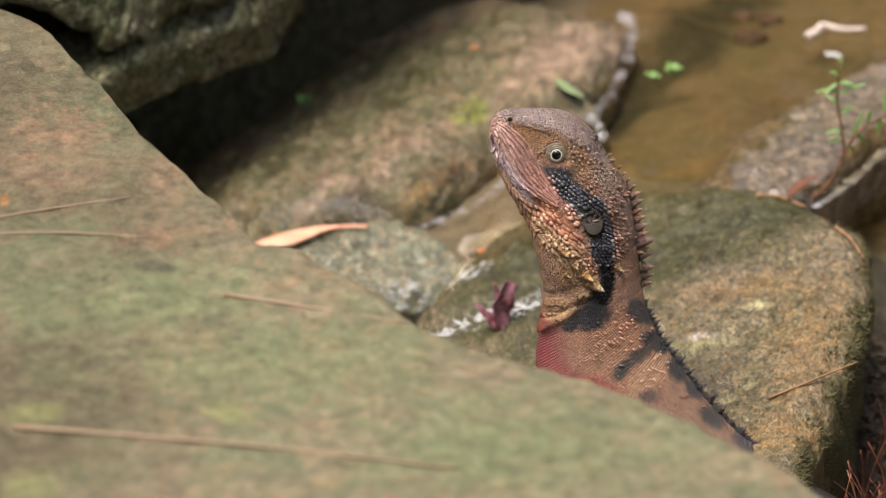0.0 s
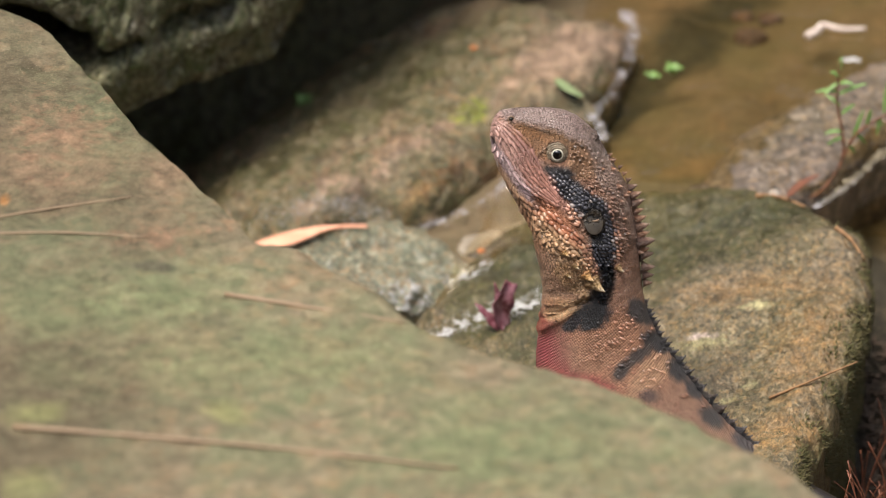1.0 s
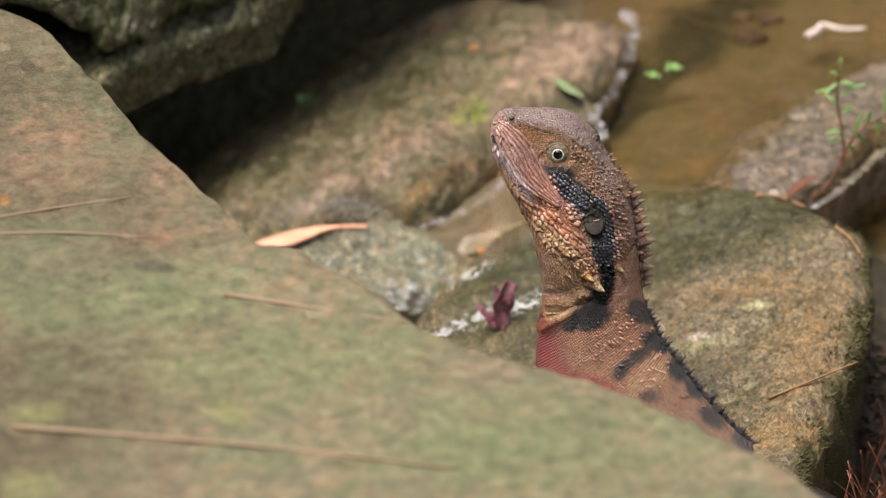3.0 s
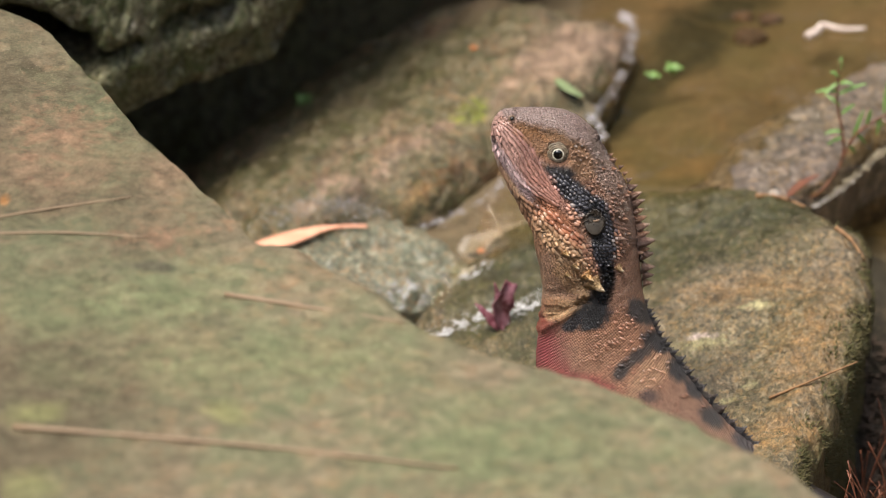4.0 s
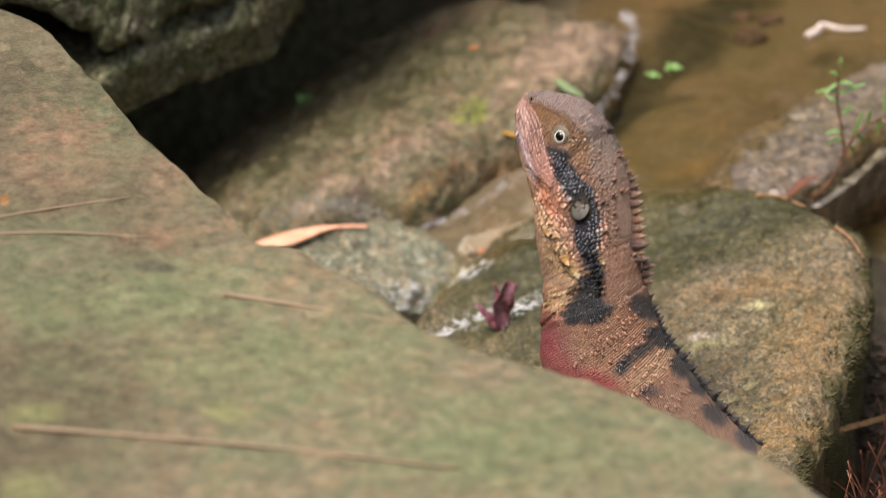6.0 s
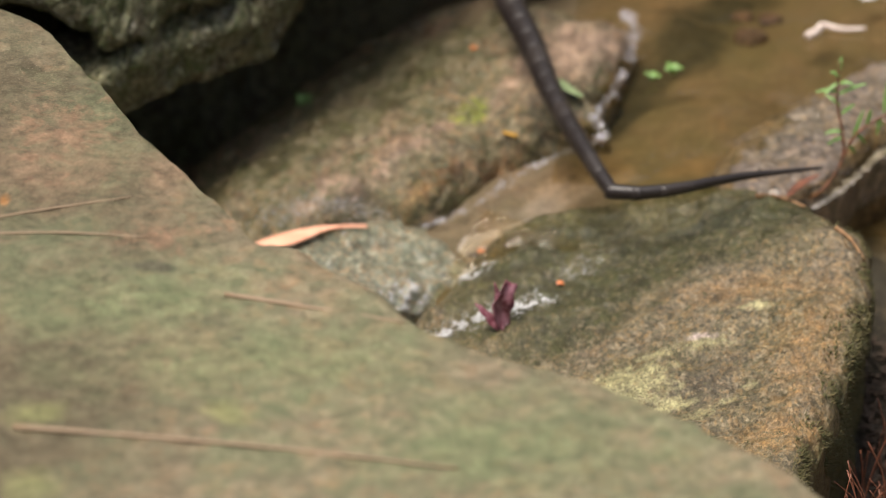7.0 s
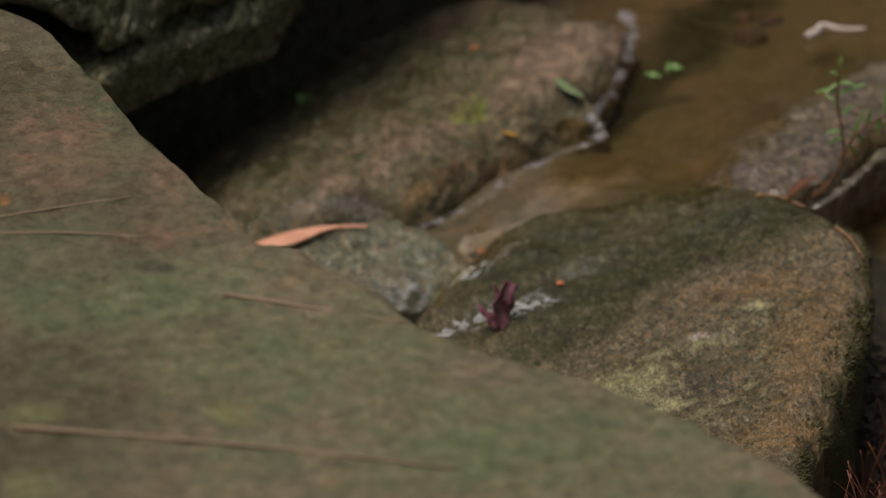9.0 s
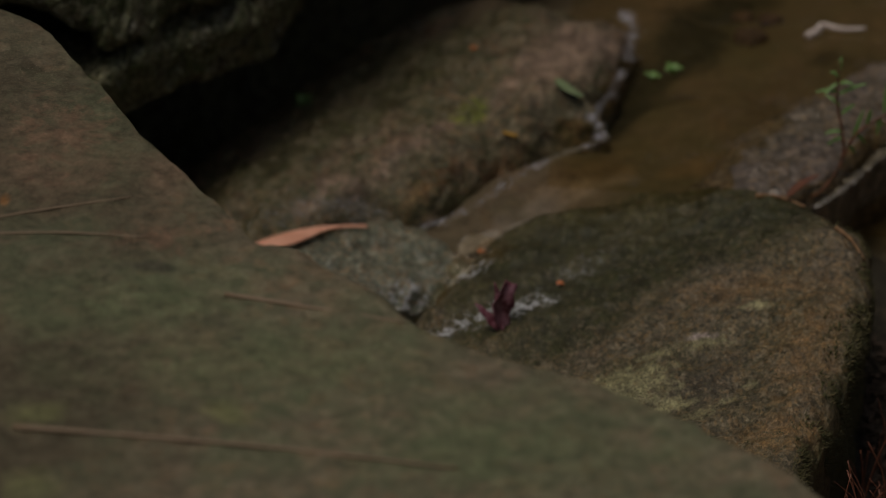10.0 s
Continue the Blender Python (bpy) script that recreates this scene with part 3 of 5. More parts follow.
twig("pale_bark_strip", [(0.189, 0.336), (0.194, 0.341), (0.198, 0.349), (0.208, 0.344), (0.220, 0.345)], 0.0024, WHITE_BARK, "pale strip of bark floating on the pool", 1)
lying_leaf("grass_blade", [(0.057, 0.261), (0.063, 0.253), (0.071, 0.248)], 0.0028, DULL_LEAF, "grey-green blade lying on the mossy ridge", 0.003)
lying_leaf("yellow_leaf", [(0.030, 0.243), (0.034, 0.242), (0.038, 0.240)], 0.0014, YELLOW, "small yellow leaf on the ridge rock", 0.002)
for p in ((0.016, 0.327), (0.019, 0.168), (0.057, 0.111)):
    p = rest(p, 0.0008)
    bm = bmesh.new()
    blade(bm, spline([p + Vector((-0.0016, 0, 0)), p + Vector((0, 0.0004, 0.0006)), p + Vector((0.0016, 0, 0))], 8), leaf_widths(8, 0.0015), cup=0.5)
    tagged(part("petal", bm, PETAL), "tiny orange petal on wet rock", "petal", "petals on the rocks")


def sprig(p, size, n, seed, label):
    rnd = random.Random(seed)
    root = new("sprig")
    root.location = p
    tagged(root, label, "plant", "sprigs between the rocks")
    for i in range(n):
        f = math.tau * i / n + rnd.uniform(-0.4, 0.4)
        out = Vector((math.cos(f), math.sin(f), rnd.uniform(0.4, 1.1))).normalized() * size * rnd.uniform(0.7, 1.1)
        bm = bmesh.new()
        blade(bm, spline([Vector((0, 0, 0)), out * 0.5 + Vector((0, 0, size * 0.15)), out], 8), leaf_widths(8, size * 0.3), cup=0.3)
        part("leaf", bm, LEAF, root)


sprig(rest((-0.073, 0.333)), 0.007, 6, 1, "small bright green sprig in the hollow")
sprig(Vector((-0.0645, 0.5455, -0.0487)), 0.008, 5, 2, "small bright green sprig in the hollow")
sprig(Vector((0.118, 0.294, 0.045)), 0.0075, 7, 3, "floating green sprig at the edge of the pool")
sprig(Vector((0.107, 0.288, 0.045)), 0.006, 4, 4, "floating green sprig at the edge of the pool")


def seedling():
    """Red-stemmed seedling: bent main stems, narrow leaves in pairs."""
    root = new("seedling")
    foot = rest((0.183, 0.168))
    root.location = foot
    tagged(root, "young red-stemmed seedling with narrow green leaves", "plant")
    up = Vector((0, 0.10, 1)).normalized()
    k = 1.06 / 3831

    def at(x, y):
        return Vector(((x - 1440) * k, 0, 0)) + up * ((352 - y) * k / 0.93)
    stems = [([(1400, 352), (1440, 350), (1470, 320), (1488, 285), (1490, 250)], 0.0010, 0.0007), ([(1490, 260), (1484, 220), (1476, 180), (1478, 130), (1480, 112)], 0.0008, 0.0004), ([(1488, 285), (1505, 250), (1530, 225), (1575, 200), (1600, 190)], 0.0009, 0.0005)]
    for marks, r0, r1 in stems:
        bm = bmesh.new()
        pts = spline([at(*m) for m in marks], 16)
        tube(bm, pts, [r0 + (r1 - r0) * i / 15 for i in range(16)], 7)
        part("stem", bm, RED_STEM, root, "thin reddish stem")
    leaves = [((1478, 165), (1436, 162)), ((1478, 170), (1530, 152)), ((1480, 140), (1462, 130)), ((1479, 130), (1482, 106)), ((1482, 190), (1458, 178)), ((1484, 205), (1510, 192)), ((1487, 235), (1455, 240)), ((1490, 245), (1460, 262)),
              ((1505, 250), (1525, 200)), ((1512, 240), (1530, 262)), ((1500, 262), (1512, 280)), ((1530, 225), (1538, 195)), ((1545, 218), (1562, 232)), ((1560, 205), (1566, 150)), ((1555, 208), (1548, 245)), ((1575, 200), (1600, 170)), ((1480, 150), (1505, 150)), ((1477, 150), (1452, 168))]
    for i, (a, b) in enumerate(leaves):
        p, q = at(*a), at(*b)
        sway = Vector((0, random.uniform(-0.004, 0.004), 0))
        bm = bmesh.new()
        blade(bm, spline([p, (p + q) / 2 + sway * 0.4 + Vector((0, 0, 0.0008)), q + sway], 10), leaf_widths(10, 0.0010), (random.uniform(-0.3, 0.3), -0.8, 0.6), 0.3, 0.0002)
        part("leaf", bm, LEAF, root)


seedling()
lying_leaf("brown_leaf", [(0.168, 0.143), (0.177, 0.166), (0.186, 0.173)], 0.0022, plain_material("brown_leaf", (0.22, 0.085, 0.05), (0.14, 0.06, 0.04), 150, 0.5, 0.3), "brown curled leaf at the seedling's foot", 0.003)
twig("rim_twig", [(0.153, 0.147), (0.165, 0.149), (0.177, 0.142)], 0.0014, TWIG, "short tan twig along the boulder's rim", 0.0012)
twig("bark_shred", [(0.189, 0.100), (0.196, 0.093), (0.202, 0.084)], 0.0013, TWIG, "orange-brown shred of bark on the boulder's rim", 0.001)
twig_ends = Vector((0.1504, -0.0371, 0.0463)), Vector((0.1917, -0.0217, 0.0568))
twig_line = [twig_ends[0].lerp(twig_ends[1], i / 11) for i in range(12)]
clear = max(rest(p).z - p.z for p in twig_line) + 0.0005
bm = bmesh.new()
tube(bm, [p + Vector((0, 0, clear)) for p in twig_line], [0.0007 - 0.00003 * i for i in range(12)], 8)
loose_twig = tagged(part("loose_twig", bm, TWIG), "thin brown twig lying on the boulder", "twig")

# pebbles in the pool
for (x, y), r, seed in (((0.160, 0.406), 0.006, 31), ((0.161, 0.364), 0.009, 32), ((0.173, 0.397), 0.006, 33)):
    z = rest((x, y, 0)).z
    pb = rock("pebble", [(x + r * math.cos(a) * (1 + 0.2 * math.sin(3 * a + seed)), y + r * 0.9 * math.sin(a)) for a in [math.tau * i / 8 for i in range(8)]], (z + r * 0.7, 0, 0), z - 0.004, (r * 0.7, r * 0.7), PEBBLE_DARK, lumps=0.001, seed=seed, around=40, rings=20)
    tagged(pb, "small dark purple-brown pebble in the pool", "pebble", "pebbles in the pool")


# ragged lines of foam, and glints on wet edges painted as pale pieces
def foam_glint_line(marks, wide, n, size, seed, label, lift=0.001):
    rnd = random.Random(seed)
    path = spline([(p[0], p[1], 0) for p in marks], 200)
    verts, faces = [], []
    for _ in range(n):
        p = path[rnd.randrange(200)] + Vector((rnd.gauss(0, wide), rnd.gauss(0, wide), 0))
        p = rest(p, lift)
        if noise.noise(p * 240) + 0.6 * noise.noise(p * 700) < 0.02:
            continue
        r = size * rnd.uniform(0.4, 1.3)
        turn, long = rnd.uniform(0.3, 1.2), rnd.uniform(1.2, 4.0)
        k = len(verts)
        for ring, (rad, up) in enumerate(((1.0, -0.1), (0.75, 0.35), (0.35, 0.55))):
            for a in range(7):
                f = math.tau * a / 7
                x, y = r * rad * long * math.cos(f), r * rad * math.sin(f) * rnd.uniform(0.8, 1.2)
                verts.append(p + Vector((x * math.cos(turn) - y * math.sin(turn), x * math.sin(turn) + y * math.cos(turn), r * up * 0.6)))
        verts.append(p + Vector((0, 0, r * 0.36)))
        for ring in range(2):
            for a in range(7):
                i, j = k + ring * 7 + a, k + ring * 7 + (a + 1) % 7
                faces.append((i, j, j + 7, i + 7))
        faces += [(k + 14 + a, k + 14 + (a + 1) % 7, k + 21) for a in range(7)]
    return tagged(mesh_object("foam", verts, faces, FOAM_GLINT), label, "foam", kind="stuff")


foam_and_glints = [foam_glint_line(m, w, n, r, i, "foam and painted glints, as white pieces, where water breaks over stone") for i, (m, w, n, r) in enumerate((
    ([(-0.026, 0.138), (-0.019, 0.138), (-0.012, 0.144)], 0.0040, 2800, 0.00019),
    ([(-0.002, 0.085), (0.004, 0.084), (0.018, 0.088), (0.022, 0.092)], 0.0040, 2600, 0.00018),
    ([(0.029, 0.084), (0.040, 0.092), (0.049, 0.097)], 0.0042, 2400, 0.00017),
    ([(0.059, 0.119), (0.070, 0.121), (0.081, 0.124)], 0.0044, 1100, 0.00012),
    ([(0.004, 0.157), (0.013, 0.139), (0.017, 0.141)], 0.0034, 2400, 0.00017)))]


def glint_rim(marks, z, n, wide, size, seed, label):
    """Broken sky glints, painted as pale pieces along a stone's wet edge, at heights z."""
    rnd = random.Random(seed)
    path = spline([(p[0], p[1], z0) for p, z0 in zip(marks, z)], 160)
    verts, faces = [], []
    for _ in range(n):
        i = rnd.randrange(1, 159)
        if noise.noise((i * 0.23, seed * 3.1, rnd.uniform(0, 0.6))) < -0.1:
            continue
        d = path[i + 1] - path[i - 1]
        turn = math.atan2(d.y, d.x) + rnd.gauss(0, 0.35)
        thin = 0.45 + 0.8 * abs(noise.noise((i * 0.06, seed, 0)))
        p = path[i] + Vector((rnd.gauss(0, wide * thin), rnd.gauss(0, wide * thin), rnd.uniform(0, 0.0008)))
        r, long = size * thin * rnd.uniform(0.4, 1.3), rnd.uniform(1.2, 3.2)
        k = len(verts)
        for rad, up in ((1.0, -0.4), (0.7, 0.4), (0.3, 0.7)):
            for a in range(7):
                f = math.tau * a / 7
                x, y = r * rad * long * math.cos(f), r * rad * math.sin(f)
                verts.append(p + Vector((x * math.cos(turn) - y * math.sin(turn), x * math.sin(turn) + y * math.cos(turn), r * up)))
        verts.append(p + Vector((0, 0, r * 0.75)))
        for ring in range(2):
            for a in range(7):
                q, j = k + ring * 7 + a, k + ring * 7 + (a + 1) % 7
                faces.append((q, j, j + 7, q + 7))
        faces += [(k + 14 + a, k + 14 + (a + 1) % 7, k + 21) for a in range(7)]
    ob = tagged(mesh_object("painted_glints", verts, faces, GLINT), label, "water", kind="stuff")
    foam_and_glints.append(ob)
    return ob


# pale colour that stands for sky reflected at the water's edge
GLINT = plain_material("glint_paint", (0.62, 0.60, 0.64), (0.15, 0.145, 0.15), 300, 0.10, 0.5, coat=1.0)
glint_rim([(0.095, 0.366), (0.099, 0.343), (0.094, 0.307), (0.087, 0.274), (0.078, 0.253), (0.076, 0.241), (0.080, 0.228), (0.077, 0.217)], [0.046] * 8, 1500, 0.0030, 0.00048, 1, "sky glints painted as pale pieces along the ridge's wet edge")
glint_rim([(0.083, 0.225), (0.074, 0.217), (0.061, 0.211), (0.050, 0.211), (0.033, 0.205), (0.016, 0.198), (0.002, 0.194), (-0.011, 0.193)], [0.045, 0.044, 0.042, 0.037, 0.029, 0.020, 0.014, 0.010], 1200, 0.0026, 0.00036, 2, "sky glints painted as pale pieces along the ridge's wet edge")
glint_rim([(0.229, 0.232), (0.213, 0.206), (0.201, 0.188), (0.192, 0.175), (0.183, 0.164)], [0.040, 0.038, 0.037, 0.036, 0.036], 1900, 0.0020, 0.00042, 3, "sky glints painted as pale pieces where water passes the bank rock")
glint_rim([(-0.0859, 0.1984, 0.0124), (-0.0689, 0.1966, 0.0198), (-0.0519, 0.1963, 0.0231), (-0.0407, 0.1981, 0.0142)], [(-0.0859, 0.1984, 0.0124)[2], (-0.0689, 0.1966, 0.0198)[2], (-0.0519, 0.1963, 0.0231)[2], (-0.0407, 0.1981, 0.0142)[2]], 2600, 0.012, 0.00026, 5, "wet glints painted as pale pieces on the ridge")

# drifting flecks of foam
def fleck(seed):
    rnd = random.Random(seed)
    bm = bmesh.new()
    for _ in range(9):
        m = Matrix.Translation((rnd.uniform(-0.004, 0.004), rnd.uniform(-0.002, 0.002), 0.0)) @ Matrix.Diagonal((1.4, 1.1, 0.45, 1))
        bmesh.ops.create_icosphere(bm, subdivisions=2, radius=rnd.uniform(0.0008, 0.0017), matrix=m)
    return tagged(part("foam_fleck", bm, FOAM_GLINT), "small white fleck of foam drifting on the pool", "foam", "drifting foam")


fleck_a, fleck_b = fleck(1), fleck(2)

# red rootlets and dark litter in the gap beside the boulder
random.seed(12)
for i in range(110):
    x0, y0 = random.uniform(0.190, 0.235), random.uniform(-0.12, 0.05)
    p = rest((x0, y0, 0))
    if p.z > -0.01:
        continue
    q = p + Vector((random.uniform(-0.02, 0.02), random.uniform(-0.015, 0.015), random.uniform(0.025, 0.06)))
    bm = bmesh.new()
    tube(bm, spline([p, (p + q) / 2 + Vector((random.uniform(-0.008, 0.008), 0, 0.004)), q], 8), [random.uniform(0.0002, 0.0005)] * 8, 5)
    tagged(part("rootlet", bm, ROOT), "thin red-brown rootlet beside the boulder", "root", "rootlets beside the boulder")


def scatter_litter():
    verts, faces = [], []
    rnd = random.Random(5)
    for _ in range(4500):
        p = rest((rnd.uniform(0.17, 0.25), rnd.uniform(-0.15, 0.13), 0))
        d = Vector((rnd.gauss(0, 1), rnd.gauss(0, 1), rnd.gauss(0, 0.5))).normalized() * rnd.uniform(0.002, 0.007)
        s = d.cross(Vector((0.3, 0.2, 1))).normalized() * rnd.uniform(0.0003, 0.001)
        p.z += rnd.uniform(0.0, 0.003)
        if p.z > -0.012:
            continue
        k = len(verts)
        verts += [p - d + s, p - d - s, p + d - s, p + d + s, p + Vector((0, 0, 0.0012))]
        faces += [(k, k + 1, k + 4), (k + 1, k + 2, k + 4), (k + 2, k + 3, k + 4), (k + 3, k, k + 4)]
    tagged(mesh_object("leaf_litter", verts, faces, SOIL), "dark damp litter in the gap beside the boulder", "litter", kind="stuff")


scatter_litter()


def moss_tufts():
    """Short moss on the boulder's steep side."""
    tree = solid_of([boulder])
    rnd = random.Random(8)
    verts, faces = [], []
    for _ in range(26000):
        z = rnd.uniform(-0.075, 0.050)
        y = rnd.uniform(-0.13, 0.12)
        hit, n, _, _ = tree.ray_cast((0.4, y, z), (-1, 0, 0))
        if hit is None or noise.noise(hit * 45) < -0.05:
            continue
        if n.x < 0:
            n = -n
        if n.z > 0.9:
            continue
        k = len(verts)
        t = (n + Vector((rnd.gauss(0, 0.5), rnd.gauss(0, 0.5), rnd.gauss(0, 0.5)))).normalized() * rnd.uniform(0.0010, 0.0040)
        u = n.orthogonal().normalized() * 0.0005
        w = n.cross(u).normalized() * 0.0005
        verts += [hit + u, hit - u * 0.5 + w, hit - u * 0.5 - w, hit + t]
        faces += [(k, k + 1, k + 3), (k + 1, k + 2, k + 3), (k + 2, k, k + 3)]
    tagged(mesh_object("moss", verts, faces, MOSS), "short olive moss on the boulder's side", "moss", kind="stuff")


moss_tufts()


def tufts(stone, rays, n, size, cut, material, label, seed):
    """Low crumbs and tufts of moss on a stone, where the given rays meet it."""
    tree = solid_of([stone])
    rnd = random.Random(seed)
    verts, faces = [], []
    for _ in range(n):
        start, way = rays(rnd)
        hit, nrm, _, _ = tree.ray_cast(start, way)
        if hit is None or noise.noise(hit * 60) + 0.5 * noise.noise(hit * 190) < cut:
            continue
        if nrm.dot(Vector(way)) > 0:
            nrm = -nrm
        r = size * rnd.uniform(0.4, 1.3)
        u = nrm.orthogonal().normalized()
        u = (u + nrm.cross(u) * rnd.uniform(-2, 2)).normalized() * r
        w = nrm.cross(u) * rnd.uniform(0.6, 1.2)
        k = len(verts)
        top = hit + nrm * r * rnd.uniform(0.5, 1.1)
        verts += [hit + u - nrm * r * 0.2, hit + w - nrm * r * 0.2, hit - u - nrm * r * 0.2, hit - w - nrm * r * 0.2, top + u * 0.3, top - w * 0.4]
        faces += [(k, k + 1, k + 4), (k + 1, k + 2, k + 5, k + 4), (k + 2, k + 3, k + 5), (k + 3, k, k + 4, k + 5)]
    return tagged(mesh_object("moss", verts, faces, material), label, "moss", kind="stuff")


CRUMBS = plain_material("moss_crumbs", (0.045, 0.050, 0.014), (0.17, 0.135, 0.075), 170, 0.5, 0.3, tight=0.08)
DIM_CRUMBS = plain_material("dim_moss", (0.045, 0.064, 0.011), (0.25, 0.245, 0.145), 130, 0.45, 0.3, tight=0.07)
tufts(ridge, lambda r: ((r.uniform(-0.16, 0.085), r.uniform(0.17, 0.38), 0.05), (0, 0, -1)), 22000, 0.0011, -0.02, CRUMBS, "olive moss and grit on the ridge", 21)
tufts(overhang, lambda r: ((r.uniform(-0.24, -0.02), 0.0, r.uniform(0.03, 0.16)), (0, 1, 0.12)), 20000, 0.0010, -0.05, DIM_CRUMBS, "dark green moss on the overhang", 22)
tufts(boulder, lambda r: ((r.uniform(0.0, 0.205), r.uniform(-0.09, 0.17), 0.3), (0, 0, -1)), 9000, 0.0006, 0.05, CRUMBS, "thin olive moss and grit on the boulder", 23)


# ---------------------------------------------------------------- the water dragon
def skin_material(name, scale, relief, rough=0.5, wild=0.6):
    m, nd, ln, bs = nodes_of(name)
    v = object_coords(nd)
    lay = nd.new("ShaderNodeAttribute")
    lay.attribute_name = "lay"
    pig = nd.new("ShaderNodeAttribute")
    pig.attribute_name = "pigment_and_shade"
    cells = nd.new("ShaderNodeTexVoronoi")
    cells.inputs["Scale"].default_value, cells.inputs["Randomness"].default_value = scale, wild
    cells.voronoi_dimensions = "2D"
    ln.new(lay.outputs["Vector"], cells.inputs["Vector"])
    tone = mix(nd, ln, 0.5, (1, 1, 1), ramp(nd, ln, cells.outputs["Color"], [grey(0.1, 0.6), grey(0.9, 1.5)]), "MULTIPLY")
    col = mix(nd, ln, 1.0, pig.outputs["Color"], tone, "MULTIPLY")
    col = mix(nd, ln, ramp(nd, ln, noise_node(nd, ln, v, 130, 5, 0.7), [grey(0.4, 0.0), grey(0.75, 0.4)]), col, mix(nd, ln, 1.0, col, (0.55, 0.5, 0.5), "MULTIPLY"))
    # cell borders darkened: shade between the scales, painted into the colour
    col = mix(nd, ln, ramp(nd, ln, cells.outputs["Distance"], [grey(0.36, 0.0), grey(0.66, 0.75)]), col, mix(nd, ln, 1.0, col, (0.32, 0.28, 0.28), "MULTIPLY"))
    ln.new(col, bs.inputs["Base Color"])
    bs.inputs["Roughness"].default_value = rough
    dome = ramp(nd, ln, cells.outputs["Distance"], [grey(0.0, 1), grey(0.4, 0.75), grey(0.8, 0.0)])
    ln.new(bump(nd, ln, dome, relief, 0.0011), bs.inputs["Normal"])
    return m


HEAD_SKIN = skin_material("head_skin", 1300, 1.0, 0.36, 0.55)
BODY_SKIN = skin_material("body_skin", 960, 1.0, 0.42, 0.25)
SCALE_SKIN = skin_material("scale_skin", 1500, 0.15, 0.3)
def horn_material(name, root, mid, tip):
    m, nd, ln, bs = nodes_of(name)
    v = object_coords(nd)
    along = nd.new("ShaderNodeSeparateXYZ")
    ln.new(v, along.inputs[0])
    info = nd.new("ShaderNodeObjectInfo")
    col = ramp(nd, ln, along.outputs["Z"], [(0.05, root), (0.5, mid), (0.95, tip)])
    f = noise_node(nd, ln, v, 5, 4, 0.7)
    col = mix(nd, ln, 1.0, col, ramp(nd, ln, f, [grey(0.3, 0.6), grey(0.7, 1.35)]), "MULTIPLY")
    col = mix(nd, ln, 1.0, col, ramp(nd, ln, info.outputs["Random"], [(0.0, (0.65, 0.62, 0.66)), (0.5, (0.95, 0.92, 0.92)), (1.0, (1.3, 1.05, 0.85))]), "MULTIPLY")
    ln.new(col, bs.inputs["Base Color"])
    bs.inputs["Roughness"].default_value = 0.34
    ln.new(bump(nd, ln, f, 0.5, 0.15), bs.inputs["Normal"])
    return m


HORN = horn_material("horn", (0.13, 0.080, 0.062), (0.29, 0.185, 0.145), (0.48, 0.36, 0.29))
DARK_HORN = horn_material("dark_horn", (0.03, 0.03, 0.034), (0.065, 0.064, 0.072), (0.19, 0.18, 0.19))
GOLD_HORN = horn_material("gold_horn", (0.36, 0.22, 0.10), (0.60, 0.42, 0.20), (0.80, 0.70, 0.52))
PUPIL = plain_material("pupil", (0.004, 0.004, 0.004), (0.006, 0.005, 0.005), 300, 0.08, 0.0, coat=1.0)
IRIS = plain_material("iris", (0.78, 0.75, 0.62), (0.85, 0.82, 0.72), 500, 0.2, 0.05, coat=0.8)
LID = plain_material("eyelid", (0.27, 0.215, 0.15), (0.15, 0.12, 0.088), 700, 0.5, 0.6)
LID_RIM = plain_material("eyelid_rim", (0.27, 0.185, 0.13), (0.14, 0.09, 0.06), 700, 0.5, 0.6)
EARDRUM = plain_material("eardrum", (0.060, 0.048, 0.035), (0.036, 0.029, 0.022), 260, 0.45, 0.3)

# profile of head, neck and trunk, in millimetres: underside, back, half the breadth, squareness, how low the broadest part sits
PROFILE = [
    ((-47.5, 123.5), (-47.0, 127.9), 3.0, 2.0, 0.0),
    ((-47.0, 119.1), (-42.5, 134.2), 5.5, 2.3, 0.15),
    ((-44.9, 111.4), (-29.8, 135.6), 8.5, 2.7, 0.30),
    ((-40.5, 101.5), (-14.4, 134.5), 11.5, 2.9, 0.36),
    ((-35.0, 90.6), (-3.2, 127.4), 14.5, 2.8, 0.36),
    ((-29.0, 79.6), (5.2, 113.6), 18.0, 2.5, 0.34),
    ((-26.6, 68.6), (13.8, 100.0), 20.0, 2.3, 0.30),
    ((-24.0, 57.1), (18.0, 82.9), 19.0, 2.2, 0.22),
    ((-23.2, 45.6), (20.3, 65.3), 17.0, 2.1, 0.1),
    ((-25.0, 30.2), (23.0, 45.3), 18.0, 2.1, 0.1),
    ((-25.2, 11.0), (30.5, 26.9), 21.0, 2.1, 0.1),
    ((-17.0, -5.5), (41.5, 11.5), 24.0, 2.1, 0.1),
    ((2.6, -19.2), (50.9, -1.1), 23.5, 2.1, 0.1),
    ((26.1, -32.9), (63.2, -14.8), 20.0, 2.1, 0.1),
    ((49.6, -43.9), (76.2, -26.3), 15.0, 2.0, 0.0),
    ((73.1, -52.1), (88.7, -38.1), 9.5, 2.0, 0.0),
]
PIVOT = (9.1, 46.7)
TILT = 0.30


